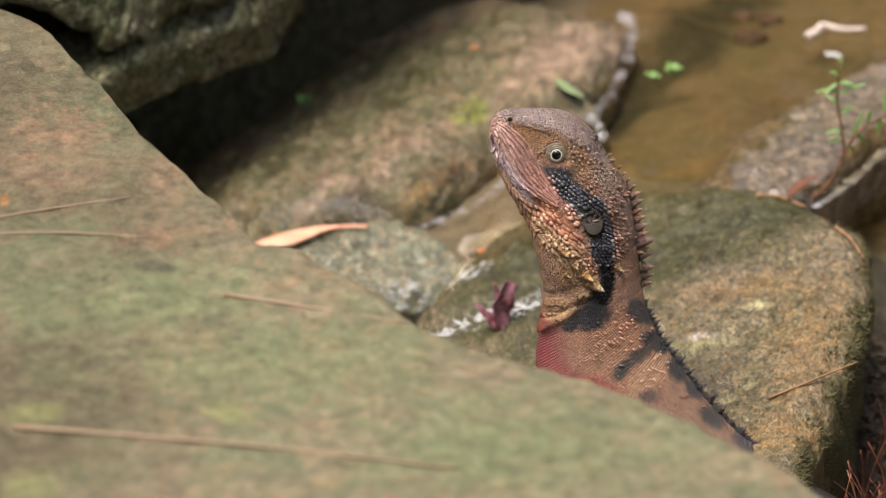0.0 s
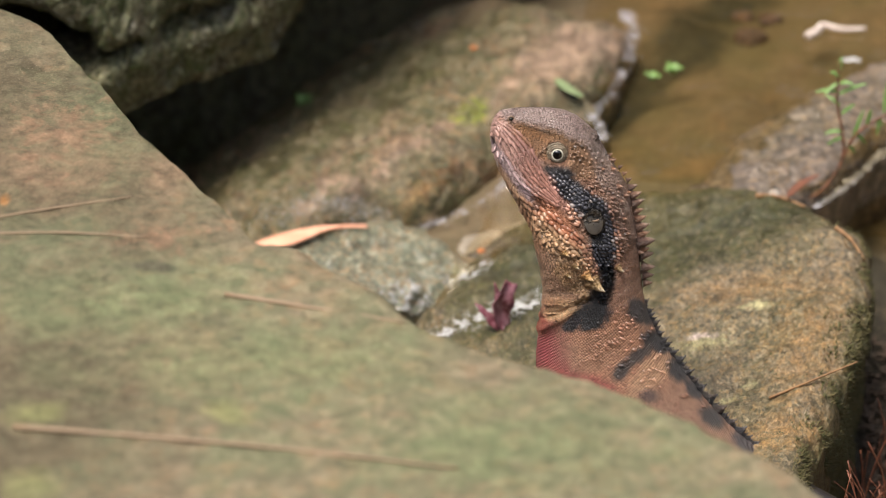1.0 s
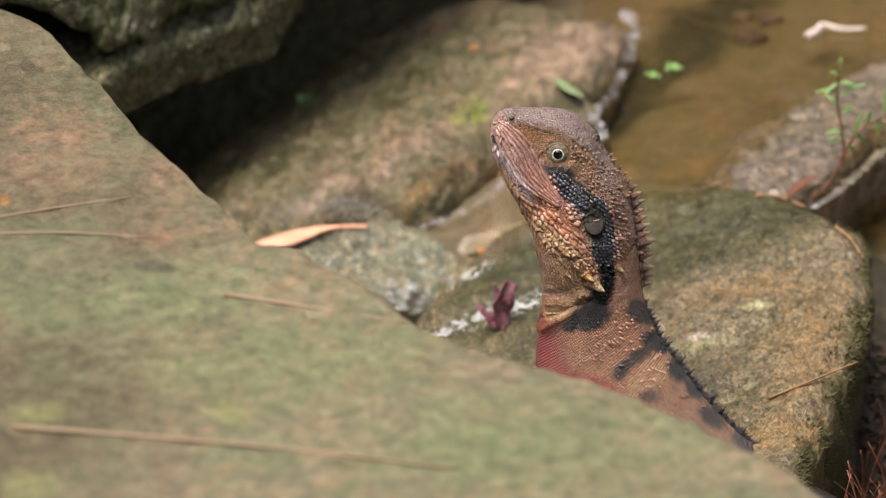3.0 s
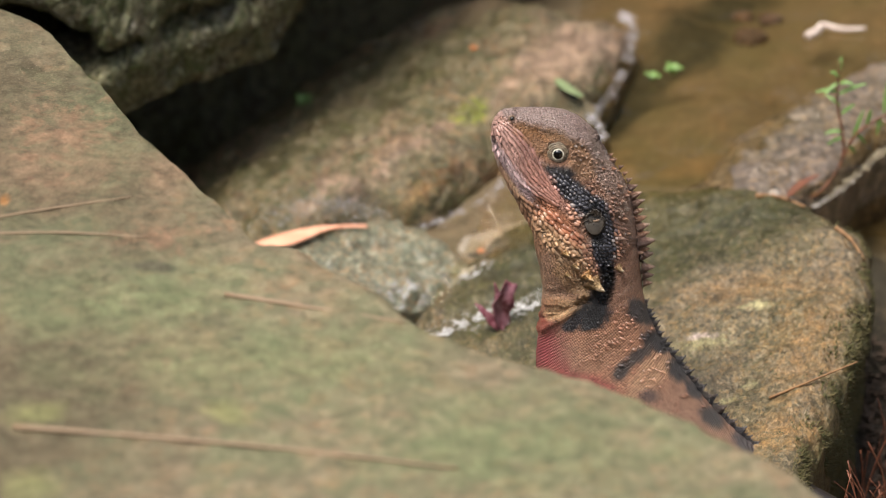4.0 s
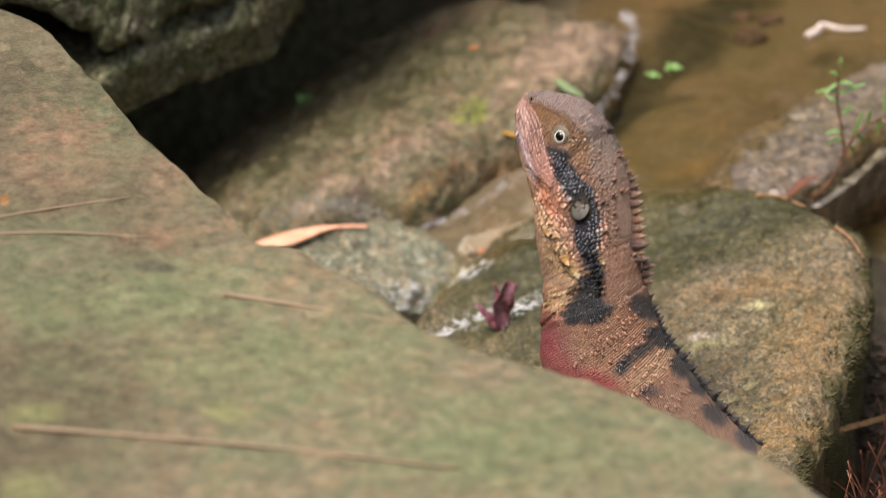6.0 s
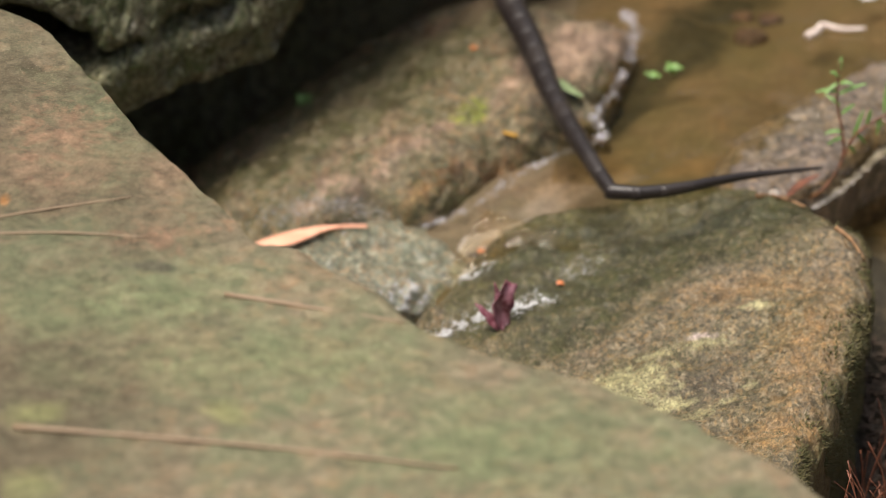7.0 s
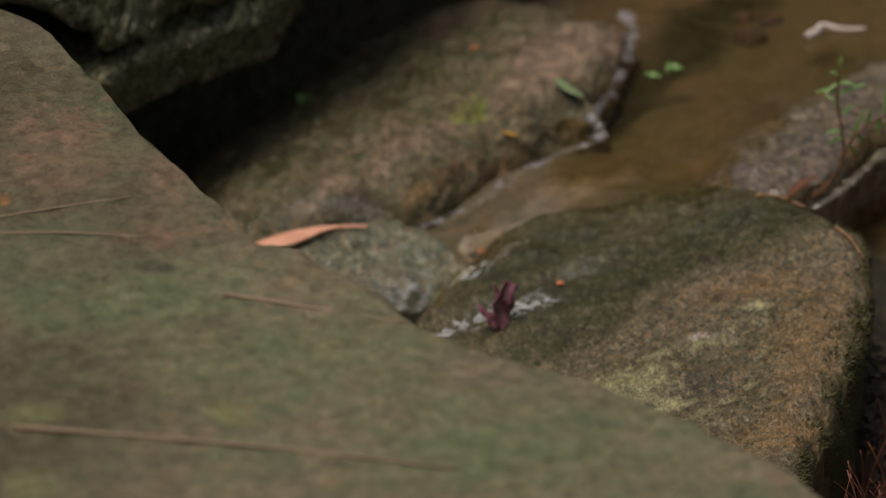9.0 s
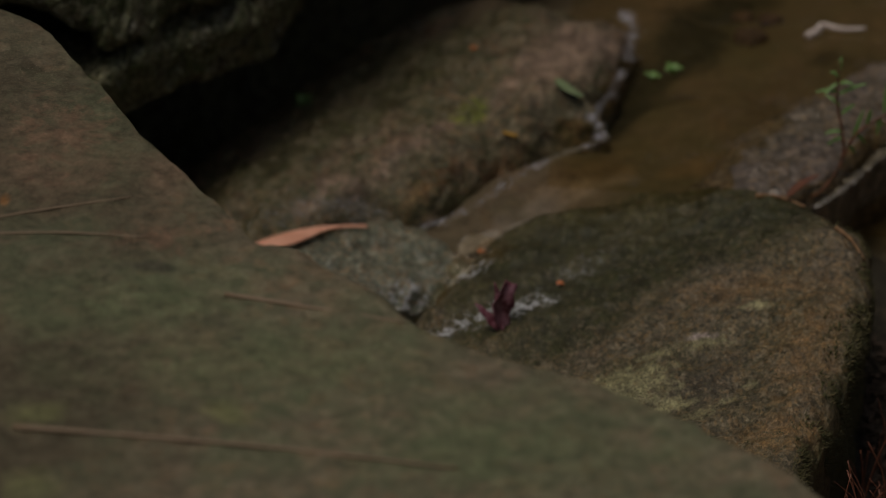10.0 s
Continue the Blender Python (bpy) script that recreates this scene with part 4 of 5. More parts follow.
# half a section through the head: height from chin to crown, breadth
HEAD_SECTION = [(-1, 0), (-0.98, 0.35), (-0.82, 0.68), (-0.5, 0.93), (-0.15, 1.0), (0.12, 0.95), (0.34, 0.86), (0.54, 0.85), (0.68, 0.82), (0.84, 0.62), (0.95, 0.32), (1, 0)]
SNOUT_SECTION = [(-1, 0), (-0.98, 0.35), (-0.82, 0.68), (-0.5, 0.93), (-0.15, 1.0), (0.12, 0.97), (0.34, 0.90), (0.52, 0.82), (0.66, 0.70), (0.82, 0.50), (0.94, 0.26), (1, 0)]


def section_point(f, square, headlike, back=1.0):
    """The section at angle f: rounded, or with the head's flat cheeks and sharp brow."""
    sn, cs = math.sin(f), math.cos(f)
    q, lat = math.copysign(abs(sn) ** (2 / square), sn), math.copysign(abs(cs) ** (2 / square), cs)
    if headlike > 0:
        g = (math.asin(max(-1, min(1, sn))) / math.pi + 0.5) * (len(HEAD_SECTION) - 1)
        i = min(int(g), len(HEAD_SECTION) - 2)
        (qa, la), (qb, lb) = (Vector(SNOUT_SECTION[j]).lerp(Vector(HEAD_SECTION[j]), back) for j in (i, i + 1))
        hq, hl = qa + (qb - qa) * (g - i), la + (lb - la) * (g - i)
        q, lat = q + (hq - q) * headlike, lat + (math.copysign(hl, cs) - lat) * headlike
    return q, lat


def loft(first, last, rings, around, swell=lambda k: 1.0):
    """Skin between two stations of the profile: points in millimetres, ring by ring from snout to tail."""
    rows = [spline([(*p[0], 0) for p in PROFILE], 1501), spline([(*p[1], 0) for p in PROFILE], 1501), spline([p[2:5] for p in PROFILE], 1501)]
    pts = []
    for r in range(rings + 1):
        k = r / rings
        i = int(round((first + (last - first) * k) / (len(PROFILE) - 1) * 1500))
        lo, hi, (hw, sq, low) = rows[0][i], rows[1][i], rows[2][i]
        c, e, s = (lo + hi) / 2, (hi - lo) / 2, swell(k)
        for a in range(around):
            f = math.tau * a / around
            at = i / 1500 * (len(PROFILE) - 1)
            headlike = max(0, min(1, (at - 0.3) / 0.8, (6.6 - at) / 2.0))
            q, lat = section_point(f, sq, headlike, max(0, min(1, (at - 2.0) / 1.8)))
            q, lat = q * s, lat * hw * (1 - low * (1 - headlike) * q) * s
            pts.append(Vector((c.x + e.x * q, lat, c.y + e.y * q)))
    return pts


def to_line(x, z, line):
    best = 1e9
    for (ax, az), (bx, bz) in zip(line, line[1:]):
        ex, ez = bx - ax, bz - az
        t = max(0, min(1, ((x - ax) * ex + (z - az) * ez) / (ex * ex + ez * ez + 1e-9)))
        best = min(best, math.hypot(x - ax - t * ex, z - az - t * ez))
    return best


# folds and hollows of the skin: a line in profile, reach, height, all in millimetres
FORMS = [
    ([(-33.5, 129.6), (-26.1, 127.3), (-13.1, 123.5), (0.5, 117.5)], 1.9, 0.9),
    ([(-33.0, 126.2), (-26.1, 124.0), (-13.1, 119.9), (-1.6, 113.9)], 1.4, -0.8),
    ([(-7.8, 124.9), (-1.3, 122.7), (3.1, 119.9)], 1.1, -2.2),
    ([(-11.7, 121.8), (-4.2, 117.5), (-1.0, 111.1)], 1.6, 1.0),
    ([(-24.8, 115.3), (-22.2, 119.6), (-17.0, 121.0), (-11.0, 117.5), (-9.9, 113.6)], 1.3, 1.5),
    ([(-24.0, 111.1), (-20.4, 107.6), (-15.7, 107.0), (-11.5, 109.2)], 1.3, 1.1),
    ([(-17.5, 114.2), (-17.2, 113.9)], 4.0, -1.6),
    ([(-1.2, 84.6), (-0.6, 80.6)], 4.7, -3.2),
    ([(-46.2, 120.7), (-42.8, 110.3), (-36.5, 99.3), (-27.4, 92.2), (-17.0, 87.8)], 0.7, -1.3),
    ([(-44.9, 123.5), (-41.0, 112.0), (-35.0, 101.5), (-26.1, 94.4)], 1.6, 0.8),
    ([(-45.4, 115.3), (-41.2, 104.8), (-35.2, 95.0)], 1.6, 0.6),
    ([(-23.5, 79.6), (-13.1, 68.6), (-1.6, 55.4)], 4.6, 1.9),
    ([(5.5, 62.9), (6.2, 56.3), (4.6, 47.0)], 3.0, -3.0),
    ([(-24.8, 43.9), (-13.1, 44.5), (-1.3, 49.9)], 1.8, 1.5),
    ([(-25.6, 37.9), (-15.7, 39.0), (-3.9, 45.6)], 1.2, -2.0),
    ([(-25.8, 28.8), (-17.0, 35.7), (-9.1, 42.5)], 1.6, 2.4),
    ([(-38.1, 130.4), (-37.8, 130.1)], 0.75, -2.2),
    ([(-39.4, 130.1), (-38.1, 131.7), (-36.5, 130.6), (-37.1, 128.7), (-38.6, 128.4)], 0.6, 0.5),
    ([(-10.4, 107.0), (-2.6, 98.8), (5.7, 87.3)], 3.0, 1.4),
    ([(-9.1, 117.5), (0.0, 111.1)], 3.0, 0.9),
    ([(0.5, 123.5), (5.7, 113.6)], 2.2, -1.6),
]

# pigment, with some shade painted in: centre, reach along and across, turn in degrees, colour; later ones lie over
# earlier ones
BROWN = (0.25, 0.142, 0.094)
PATCHES = [
    ((10.4, 19.2), 26, 17, -50, (0.30, 0.155, 0.095)),
    ((15.7, 90.6), 30, 9, -68, (0.24, 0.152, 0.112), 0.8),
    ((-30.0, 120.7), 12, 9, -20, (0.235, 0.125, 0.062)),
    ((-13.1, 120.7), 14, 3.5, -25, (0.20, 0.115, 0.062)),
    ((-3.9, 109.8), 9, 8, 0, (0.26, 0.155, 0.09)),
    ((-23.5, 132.5), 38, 6.5, -10, (0.25, 0.19, 0.17)),
    ((-7.3, 128.4), 14, 8, -30, (0.24, 0.18, 0.16)),
    ((3.1, 117.5), 10, 7, -50, (0.23, 0.175, 0.15)),
    ((5.7, 103.7), 9, 6, -60, (0.24, 0.17, 0.135)),
    ((-32.6, 109.8), 24, 7, -55, (0.29, 0.16, 0.13)),
    ((-42.3, 120.4), 15, 5, -65, (0.44, 0.275, 0.23), 0.9),
    ((-22.2, 98.8), 14, 4, -50, (0.37, 0.195, 0.15)),
    ((-24.8, 117.5), 5, 2.5, -40, (0.22, 0.125, 0.07)),
    ((-36.5, 103.8), 26, 2.2, -56, (0.56, 0.42, 0.42), 0.7),
    ((-36.5, 93.3), 30, 3.4, -56, (0.42, 0.27, 0.17)),
    ((-22.2, 72.7), 20, 13, -65, (0.33, 0.185, 0.11)),
    ((-17.0, 82.0), 13, 4.5, -48, (0.36, 0.155, 0.085), 0.8),
    ((-14.5, 68.0), 18, 5.5, -48, (0.44, 0.29, 0.165), 0.9),
    ((-19.6, 54.9), 14, 9, -70, (0.37, 0.235, 0.155)),
    ((-8.1, 55.3), 13, 6, -38, (0.49, 0.325, 0.185)),
    ((-17.8, 40.8), 12, 6, 5, (0.45, 0.265, 0.145), 0.8),
    ((-17.0, 105.9), 8, 2.4, -10, (0.045, 0.042, 0.045)),
    # shade in the nostril, painted black
    ((-38.1, 130.4), 0.9, 0.9, 0, (0.01, 0.008, 0.008)),
    ((-11.7, 97.4), 11, 5, -45, (0.030, 0.032, 0.038)),
    ((-1.3, 87.8), 13, 6.5, -48, (0.030, 0.032, 0.038)),
    ((3.1, 72.7), 14, 6, -82, (0.028, 0.030, 0.036)),
    ((5.2, 59.4), 9, 3.6, -80, (0.025, 0.027, 0.032)),
    ((-0.9, 82.2), 4.8, 6.2, 0, (0.058, 0.046, 0.034), 0.3),
    ((-24.4, 17.8), 21, 10, -80, (0.24, 0.045, 0.055), 1.6),
    ((-15.7, 8.6), 10, 6, -30, (0.25, 0.065, 0.055), 1.2),
    ((0.6, 4.0), 11, 5, -25, (0.26, 0.055, 0.052), 1.2),
    ((26.1, 11.0), 14, 6, 45, (0.34, 0.205, 0.125)),
    ((2.6, 22.0), 12, 8, 30, (0.27, 0.145, 0.09)),
    ((-13.1, 41.2), 15, 3.0, 22, (0.48, 0.31, 0.17)),
    ((-25.6, 34.0), 5, 6, 0, (0.27, 0.08, 0.055)),
    # black skin; the upper patch also paints the shadow under the jaw spike
    ((-1.4, 38.5), 9.5, 7.0, 25, (0.022, 0.023, 0.026)),
    ((2.1, 48.0), 6, 5, 60, (0.018, 0.019, 0.022)),
    ((-9.9, 34.3), 5, 3, 30, (0.02, 0.02, 0.024)),
    ((21.4, 39.8), 8, 5, -35, (0.05, 0.045, 0.045)),
    ((29.5, 25.5), 9, 5.0, -15, (0.035, 0.034, 0.036)),
    ((20.0, 19.6), 8, 3.2, 38, (0.060, 0.050, 0.046), 0.9),
    ((12.0, 12.0), 5.5, 3.2, 60, (0.05, 0.042, 0.04), 0.8),
    ((38.5, 12.0), 6.5, 4.6, -50, (0.035, 0.034, 0.036), 0.7),
    ((46.0, 3.0), 6, 3.6, -50, (0.040, 0.038, 0.040), 0.8),
    ((54.0, -10.5), 7, 4.2, -40, (0.050, 0.045, 0.045), 0.9),
    ((68.5, -23.3), 7, 4, -45, (0.065, 0.058, 0.060), 0.9),
    ((24.8, 0.4), 5, 3.5, 0, (0.10, 0.065, 0.055), 1.2),
]


def pigment_at(x, z, y=0.0):
    col = Vector(BROWN)
    for (cx, cz), ra, rb, turn, c, *blur in PATCHES:
        dx, dz = x - cx, z - cz
        co, si = math.cos(radians(turn)), math.sin(radians(turn))
        d = math.hypot((dx * co + dz * si) / ra, (-dx * si + dz * co) / rb)
        if d < 2.2:
            soft = blur[0] if blur else 0.5
            d += 0.22 * noise.noise((x * 0.35, y * 0.35, z * 0.35)) + 0.16 * noise.noise((x * 1.1, y, z * 1.1))
            w = max(0, min(1, (1 + soft / 2 - d) / soft))
            col = col.lerp(Vector(c), w * w * (3 - 2 * w))
    return col


def paint(me, colours):
    att = me.color_attributes.new("pigment_and_shade", "FLOAT_COLOR", "POINT")
    att.data.foreach_set("color", [v * 1.5 for c in colours for v in (c[0], c[1], c[2] * 1.04, 1 / 1.5)])


def skin_part(name, pts, around, material, parent, origin=(0, 0), label="", forms=True):
    """Closes the loft's ends, raises the folds, paints it and moves it so that its own origin lies at the given point."""
    rings = len(pts) // around
    faces = [(r * around + a, r * around + (a + 1) % around, (r + 1) * around + (a + 1) % around, (r + 1) * around + a) for r in range(rings - 1) for a in range(around)]
    faces += [tuple(range(around))[::-1], tuple((rings - 1) * around + a for a in range(around))]
    if forms:
        for i, p in enumerate(pts):
            r, a = divmod(i, around)
            u = pts[r * around + (a + 1) % around] - pts[r * around + a - 1 if a else r * around + around - 1]
            v = pts[min(r + 1, rings - 1) * around + a] - pts[max(r - 1, 0) * around + a]
            n = u.cross(v)
            if n.length < 1e-6:
                continue
            n = -n.normalized()
            if n.y * p.y < 0 and abs(p.y) > 1:
                n = -n
            side = min(1, abs(n.y) * 1.6)
            move = sum(h * math.exp(-(to_line(p.x, p.z - TILT * abs(p.y), line) / reach) ** 2) for line, reach, h in FORMS) * side
            move += 0.25 * noise.noise(p * 0.25)
            pts[i] = p + n * move
    verts = [((p.x - origin[0]) / 1000, p.y / 1000, (p.z - origin[1]) / 1000) for p in pts]
    ob = mesh_object(name, verts, faces, material, parent, label)
    paint(ob.data, [pigment_at(p.x, p.z - TILT * abs(p.y), p.y) for p in pts])
    # scale rows follow the skin: run along the animal, girth round it
    lay, run = [], 0.0
    for r in range(rings):
        ring = pts[r * around:(r + 1) * around]
        if r:
            run += (sum(ring, Vector()) / around - sum(pts[(r - 1) * around:r * around], Vector()) / around).length
        girth = 0.0
        for a in range(around):
            if a:
                girth += (ring[a] - ring[a - 1]).length
            lay += [run / 1000 - 0.3 * girth / 1000, girth / 1000, 0.0]
    ob.data.attributes.new("lay", "FLOAT_VECTOR", "POINT").data.foreach_set("vector", lay)
    return ob


def thorn(name, length, base, material, bend=0.25):
    """One curved horny thorn that points along its own z."""
    bm = bmesh.new()
    n = 6
    tube(bm, [(length * bend * (i / n) ** 2, 0, length * (i / n)) for i in range(n + 1)], [base * (1 - i / n) ** 0.75 * (1 + 0.35 * (1 - i / n) ** 4) + 0.008 for i in range(n + 1)], 9)
    me = bpy.data.meshes.new(name)
    bmesh.ops.recalc_face_normals(bm, faces=bm.faces)
    bm.to_mesh(me)
    bm.free()
    me.polygons.foreach_set("use_smooth", [True] * len(me.polygons))
    me.materials.append(material)
    return me


THORN, DARK_THORN, GOLD_THORN = thorn("thorn", 1.0, 0.40, HORN, 0.15), thorn("dark_thorn", 1.0, 0.42, DARK_HORN, 0.35), thorn("gold_thorn", 1.0, 0.40, GOLD_HORN)


def put_thorn(mesh, name, place, way, length, parent, origin):
    ob = new(name, mesh)
    ob.parent = parent
    z = Vector(way).normalized()
    ob.matrix_local = Matrix.LocRotScale(Vector((place[0] - origin[0], place[1], place[2] - origin[1])) / 1000, z.to_track_quat("Z", "X"), [length / 1000] * 3)
    return ob


def surface_of(pts, around):
    from mathutils.bvhtree import BVHTree
    rings = len(pts) // around
    return BVHTree.FromPolygons([tuple(p) for p in pts], [(r * around + a, r * around + (a + 1) % around, (r + 1) * around + (a + 1) % around, (r + 1) * around + a) for r in range(rings - 1) for a in range(around)])


def bead_scales(name, tree, spots, parent, origin, label, gains=(0.8, 1.5), pale=0.0, pale_to=(0.30, 0.28, 0.26)):
    """Many low domed scales on the skin, both sides: spots are (x, z, length, breadth, turn, lift)."""
    verts, faces, cols = [], [], []
    for x, z, la, lb, turn, lift in spots:
        for side in (-1, 1):
            hit, n, _, _ = tree.ray_cast((x, side * 60, z + 60 * TILT), Vector((0, -side, -TILT)).normalized())
            if hit is None or abs(n.y) < 0.25:
                continue
            n = n if n.y * side > 0 else -n
            t = Vector((math.cos(turn), 0, math.sin(turn)))
            t = (t - n * t.dot(n)).normalized()
            b = n.cross(t)
            start = len(verts)
            c0 = pigment_at(x, z, hit.y)
            gain = random.uniform(*gains)
            if random.random() < pale:
                c0 = c0.lerp(Vector(pale_to), random.uniform(0.3, 0.8))
            # gap shade painted into each scale's rim; its top is painted lighter
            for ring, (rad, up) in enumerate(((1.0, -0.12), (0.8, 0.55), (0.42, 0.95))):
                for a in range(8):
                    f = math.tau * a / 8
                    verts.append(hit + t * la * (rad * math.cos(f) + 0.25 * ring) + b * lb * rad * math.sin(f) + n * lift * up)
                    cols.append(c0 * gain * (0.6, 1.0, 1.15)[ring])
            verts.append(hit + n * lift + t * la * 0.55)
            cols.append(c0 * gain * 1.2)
            for ring in range(2):
                for a in range(8):
                    i, j = start + ring * 8 + a, start + ring * 8 + (a + 1) % 8
                    faces.append((i, j, j + 8, i + 8))
            faces += [(start + 16 + a, start + 16 + (a + 1) % 8, start + 24) for a in range(8)]
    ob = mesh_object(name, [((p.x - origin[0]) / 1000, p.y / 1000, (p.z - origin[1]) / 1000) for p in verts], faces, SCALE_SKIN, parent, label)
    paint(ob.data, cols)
    return tagged(ob, kind="stuff")


def strewn(centre, ra, rb, turn, gap, seed):
    """Loosely even spots inside an ellipse, in millimetres."""
    rnd = random.Random(seed)
    co, si = math.cos(radians(turn)), math.sin(radians(turn))
    out = []
    rows = int(ra / gap) + 1
    for i in range(-rows, rows + 1):
        for j in range(-rows, rows + 1):
            a = (i + 0.5 * (j % 2)) * gap + rnd.uniform(-0.2, 0.2) * gap
            b = j * gap * 0.87 + rnd.uniform(-0.2, 0.2) * gap
            if (a / ra) ** 2 + (b / rb) ** 2 <= 1:
                out.append((centre[0] + a * co - b * si, centre[1] + a * si + b * co))
    return out


def eye_part(head, side, origin):
    """Lidded eye with pale iris and dark pupil."""
    x, z = (-17.5, 114.2)
    y = side * 12.2
    def dome(name, r, push, flat, material, parent, at):
        bm = bmesh.new()
        bmesh.ops.create_uvsphere(bm, u_segments=24, v_segments=14, radius=r / 1000)
        bmesh.ops.scale(bm, vec=(1, flat, 1), verts=bm.verts)
        ob = part(name, bm, material, parent)
        ob.location = at
        return ob
    ball = dome("eyeball", 4.6, 0, 0.62, LID, head, ((x - origin[0]) / 1000, y / 1000, (z - origin[1]) / 1000))
    tagged(ball, "grey-brown lidded eye with a pale ring")
    return ball, dome


def build_dragon():
    dragon = new("water_dragon")
    tagged(dragon, "brown spiny water dragon with dark cheek and red chest", "lizard")
    around = 112
    body_pts = loft(8.7, 15, 110, around)
    trunk = skin_part("trunk", body_pts, around, BODY_SKIN, dragon, label="brown scaly trunk with dark bands and red chest")
    necks = []
    for i in range(NECK_N):
        lo = 7.45 + 0.135 * i
        pts = loft(lo, lo + 0.42, 12, around, lambda k: (0.982 if i else 0.93) + (0.018 if i else 0.06) * math.sin(math.pi * min(1, k * 1.15 + 0.02)) ** 0.7)
        ring = skin_part("neck_fold", pts, around, BODY_SKIN, dragon, PIVOT)
        ring.location = (PIVOT[0] / 1000, 0, PIVOT[1] / 1000)
        necks.append(ring)
        tree = surface_of(pts, around)
        spots = strewn((5.2, 48.0), 36, 22, 0, 1.9, 40 + i)
        bead_scales("neck_scales", tree, [(x, z, random.uniform(0.45, 0.65), 0.42, -0.9, random.uniform(0.08, 0.26)) for x, z in spots], ring, PIVOT, "small brown neck scales", (0.8, 1.4))
    neck = necks[-4]
    head_pts = loft(0, 8.0, 150, around, lambda k: min(1, 0.35 + 22 * k) if k < 0.03 else 1 - 0.16 * max(0, (k - 0.93) / 0.07) ** 1.5)
    head = skin_part("head", head_pts, around, HEAD_SKIN, dragon, PIVOT, label="spiny head with pink lips and black cheek")
    for ob in (head,):
        ob.location = (PIVOT[0] / 1000, 0, PIVOT[1] / 1000)
    skin, chest = surface_of(head_pts, around), surface_of(body_pts, around)
    # scales
    ear_x, ear_z = (-0.9, 82.2)
    cheek = [s for c, ra, rb, tn, gap in (((-13.1, 98.2), 11, 4.5, -45, 2.0), ((-1.0, 90.6), 12, 5.0, -40, 2.1), ((7.3, 75.5), 12, 4.0, -82, 1.9), ((0.5, 65.3), 7, 7, -60, 1.7), ((-9.9, 86.4), 5, 3, -60, 2.2)) for s in strewn(c, ra, rb, tn, gap, 3)]
    cheek = [s for s in cheek if math.hypot((s[0] - ear_x) / 5.4, (s[1] - ear_z) / 7.0) > 1.0]
    # high gains paint grey-blue highlights onto the black beads
    bead_scales("cheek_scales", skin, [(x, z, random.uniform(0.7, 1.3), random.uniform(0.6, 0.95), random.uniform(-1.0, -0.5), random.uniform(0.4, 0.75)) for x, z in cheek], head, PIVOT, "black beaded cheek scales", (1.1, 3.0), 0.03)
    big = [(-11.0, 90.0), (-5.0, 88.9), (-6.8, 85.6), (-11.5, 84.0), (-15.1, 99.9), (-18.8, 101.0), (-8.9, 81.2)]
    bead_scales("ear_scales", skin, [(x, z, 1.5, 1.15, -0.2, 0.8) for x, z in big], head, PIVOT, "large grey scales round the ear", (1.3, 2.2), 0.45)
    # rows of long plates from the lips up to the eye, and along the lower jaw
    def jaw_rows(low, high, count, n, half, broad, lift, seed):
        rnd = random.Random(seed)
        lo, hi = spline([(*p, 0) for p in low], n * 3 + 1), spline([(*p, 0) for p in high], n * 3 + 1)
        out = []
        for k in range(count):
            g = k / max(1, count - 1)
            line = [a.lerp(b, g) for a, b in zip(lo, hi)]
            for i in range(1, n):
                m = min(n * 3 - 1, max(1, i * 3 - 1 + k % 3))
                d = line[m + 1] - line[m - 1]
                p = line[m] + Vector((rnd.uniform(-0.25, 0.25), rnd.uniform(-0.25, 0.25), 0))
                size = rnd.uniform(0.8, 1.15)
                out.append((p.x, p.y, half * size * d.length * 1.5 / 2.6, broad * size, math.atan2(d.y, d.x), lift))
        return out
    face = jaw_rows([(-47.2, 124.6), (-42.8, 111.4), (-36.0, 100.2), (-27.1, 93.3), (-17.0, 88.4)], [(-40.7, 128.4), (-31.3, 120.2), (-26.6, 110.3), (-22.4, 102.1), (-15.7, 93.3)], 8, 19, 2.0, 0.74, 0.36, 9)
    face += [(x, z, random.uniform(0.6, 0.9), 0.6, -0.6, 0.2) for x, z in strewn((-43.1, 130.1), 6, 4, 20, 1.5, 21) if math.hypot(x - (-38.1, 130.4)[0], z - (-38.1, 130.4)[1]) > 2.2]
    bead_scales("face_scales", skin, face, head, PIVOT, "pink-brown plates in rows on the face", (0.8, 1.4))
    lower = jaw_rows([(-45.4, 111.1), (-39.9, 98.2), (-33.4, 87.3), (-27.1, 76.8), (-23.0, 68.6)], [(-46.7, 117.5), (-42.5, 106.2), (-36.0, 95.5), (-27.4, 89.5), (-16.2, 84.5)], 5, 17, 1.7, 0.95, 0.45, 8)
    bead_scales("lip_scales", skin, lower, head, PIVOT, "tan and lilac lip plates", (0.8, 1.4), 0.08)
    jowl = strewn((-17.0, 74.6), 17, 7, -52, 2.9, 5) + strewn((-8.9, 70.8), 10, 5, -50, 2.4, 15)
    bead_scales("jaw_scales", skin, [(x, z, random.uniform(1.3, 2.4), random.uniform(0.85, 1.35), -0.75 + random.uniform(-0.25, 0.25), random.uniform(0.45, 1.1)) for x, z in jowl], head, PIVOT, "tan keeled jaw scales", (0.8, 1.4), 0.2, (0.48, 0.36, 0.24))
    crown = strewn((-22.2, 131.2), 30, 5, -12, 1.5, 6) + strewn((-2.6, 123.5), 12, 5, -45, 1.5, 16)
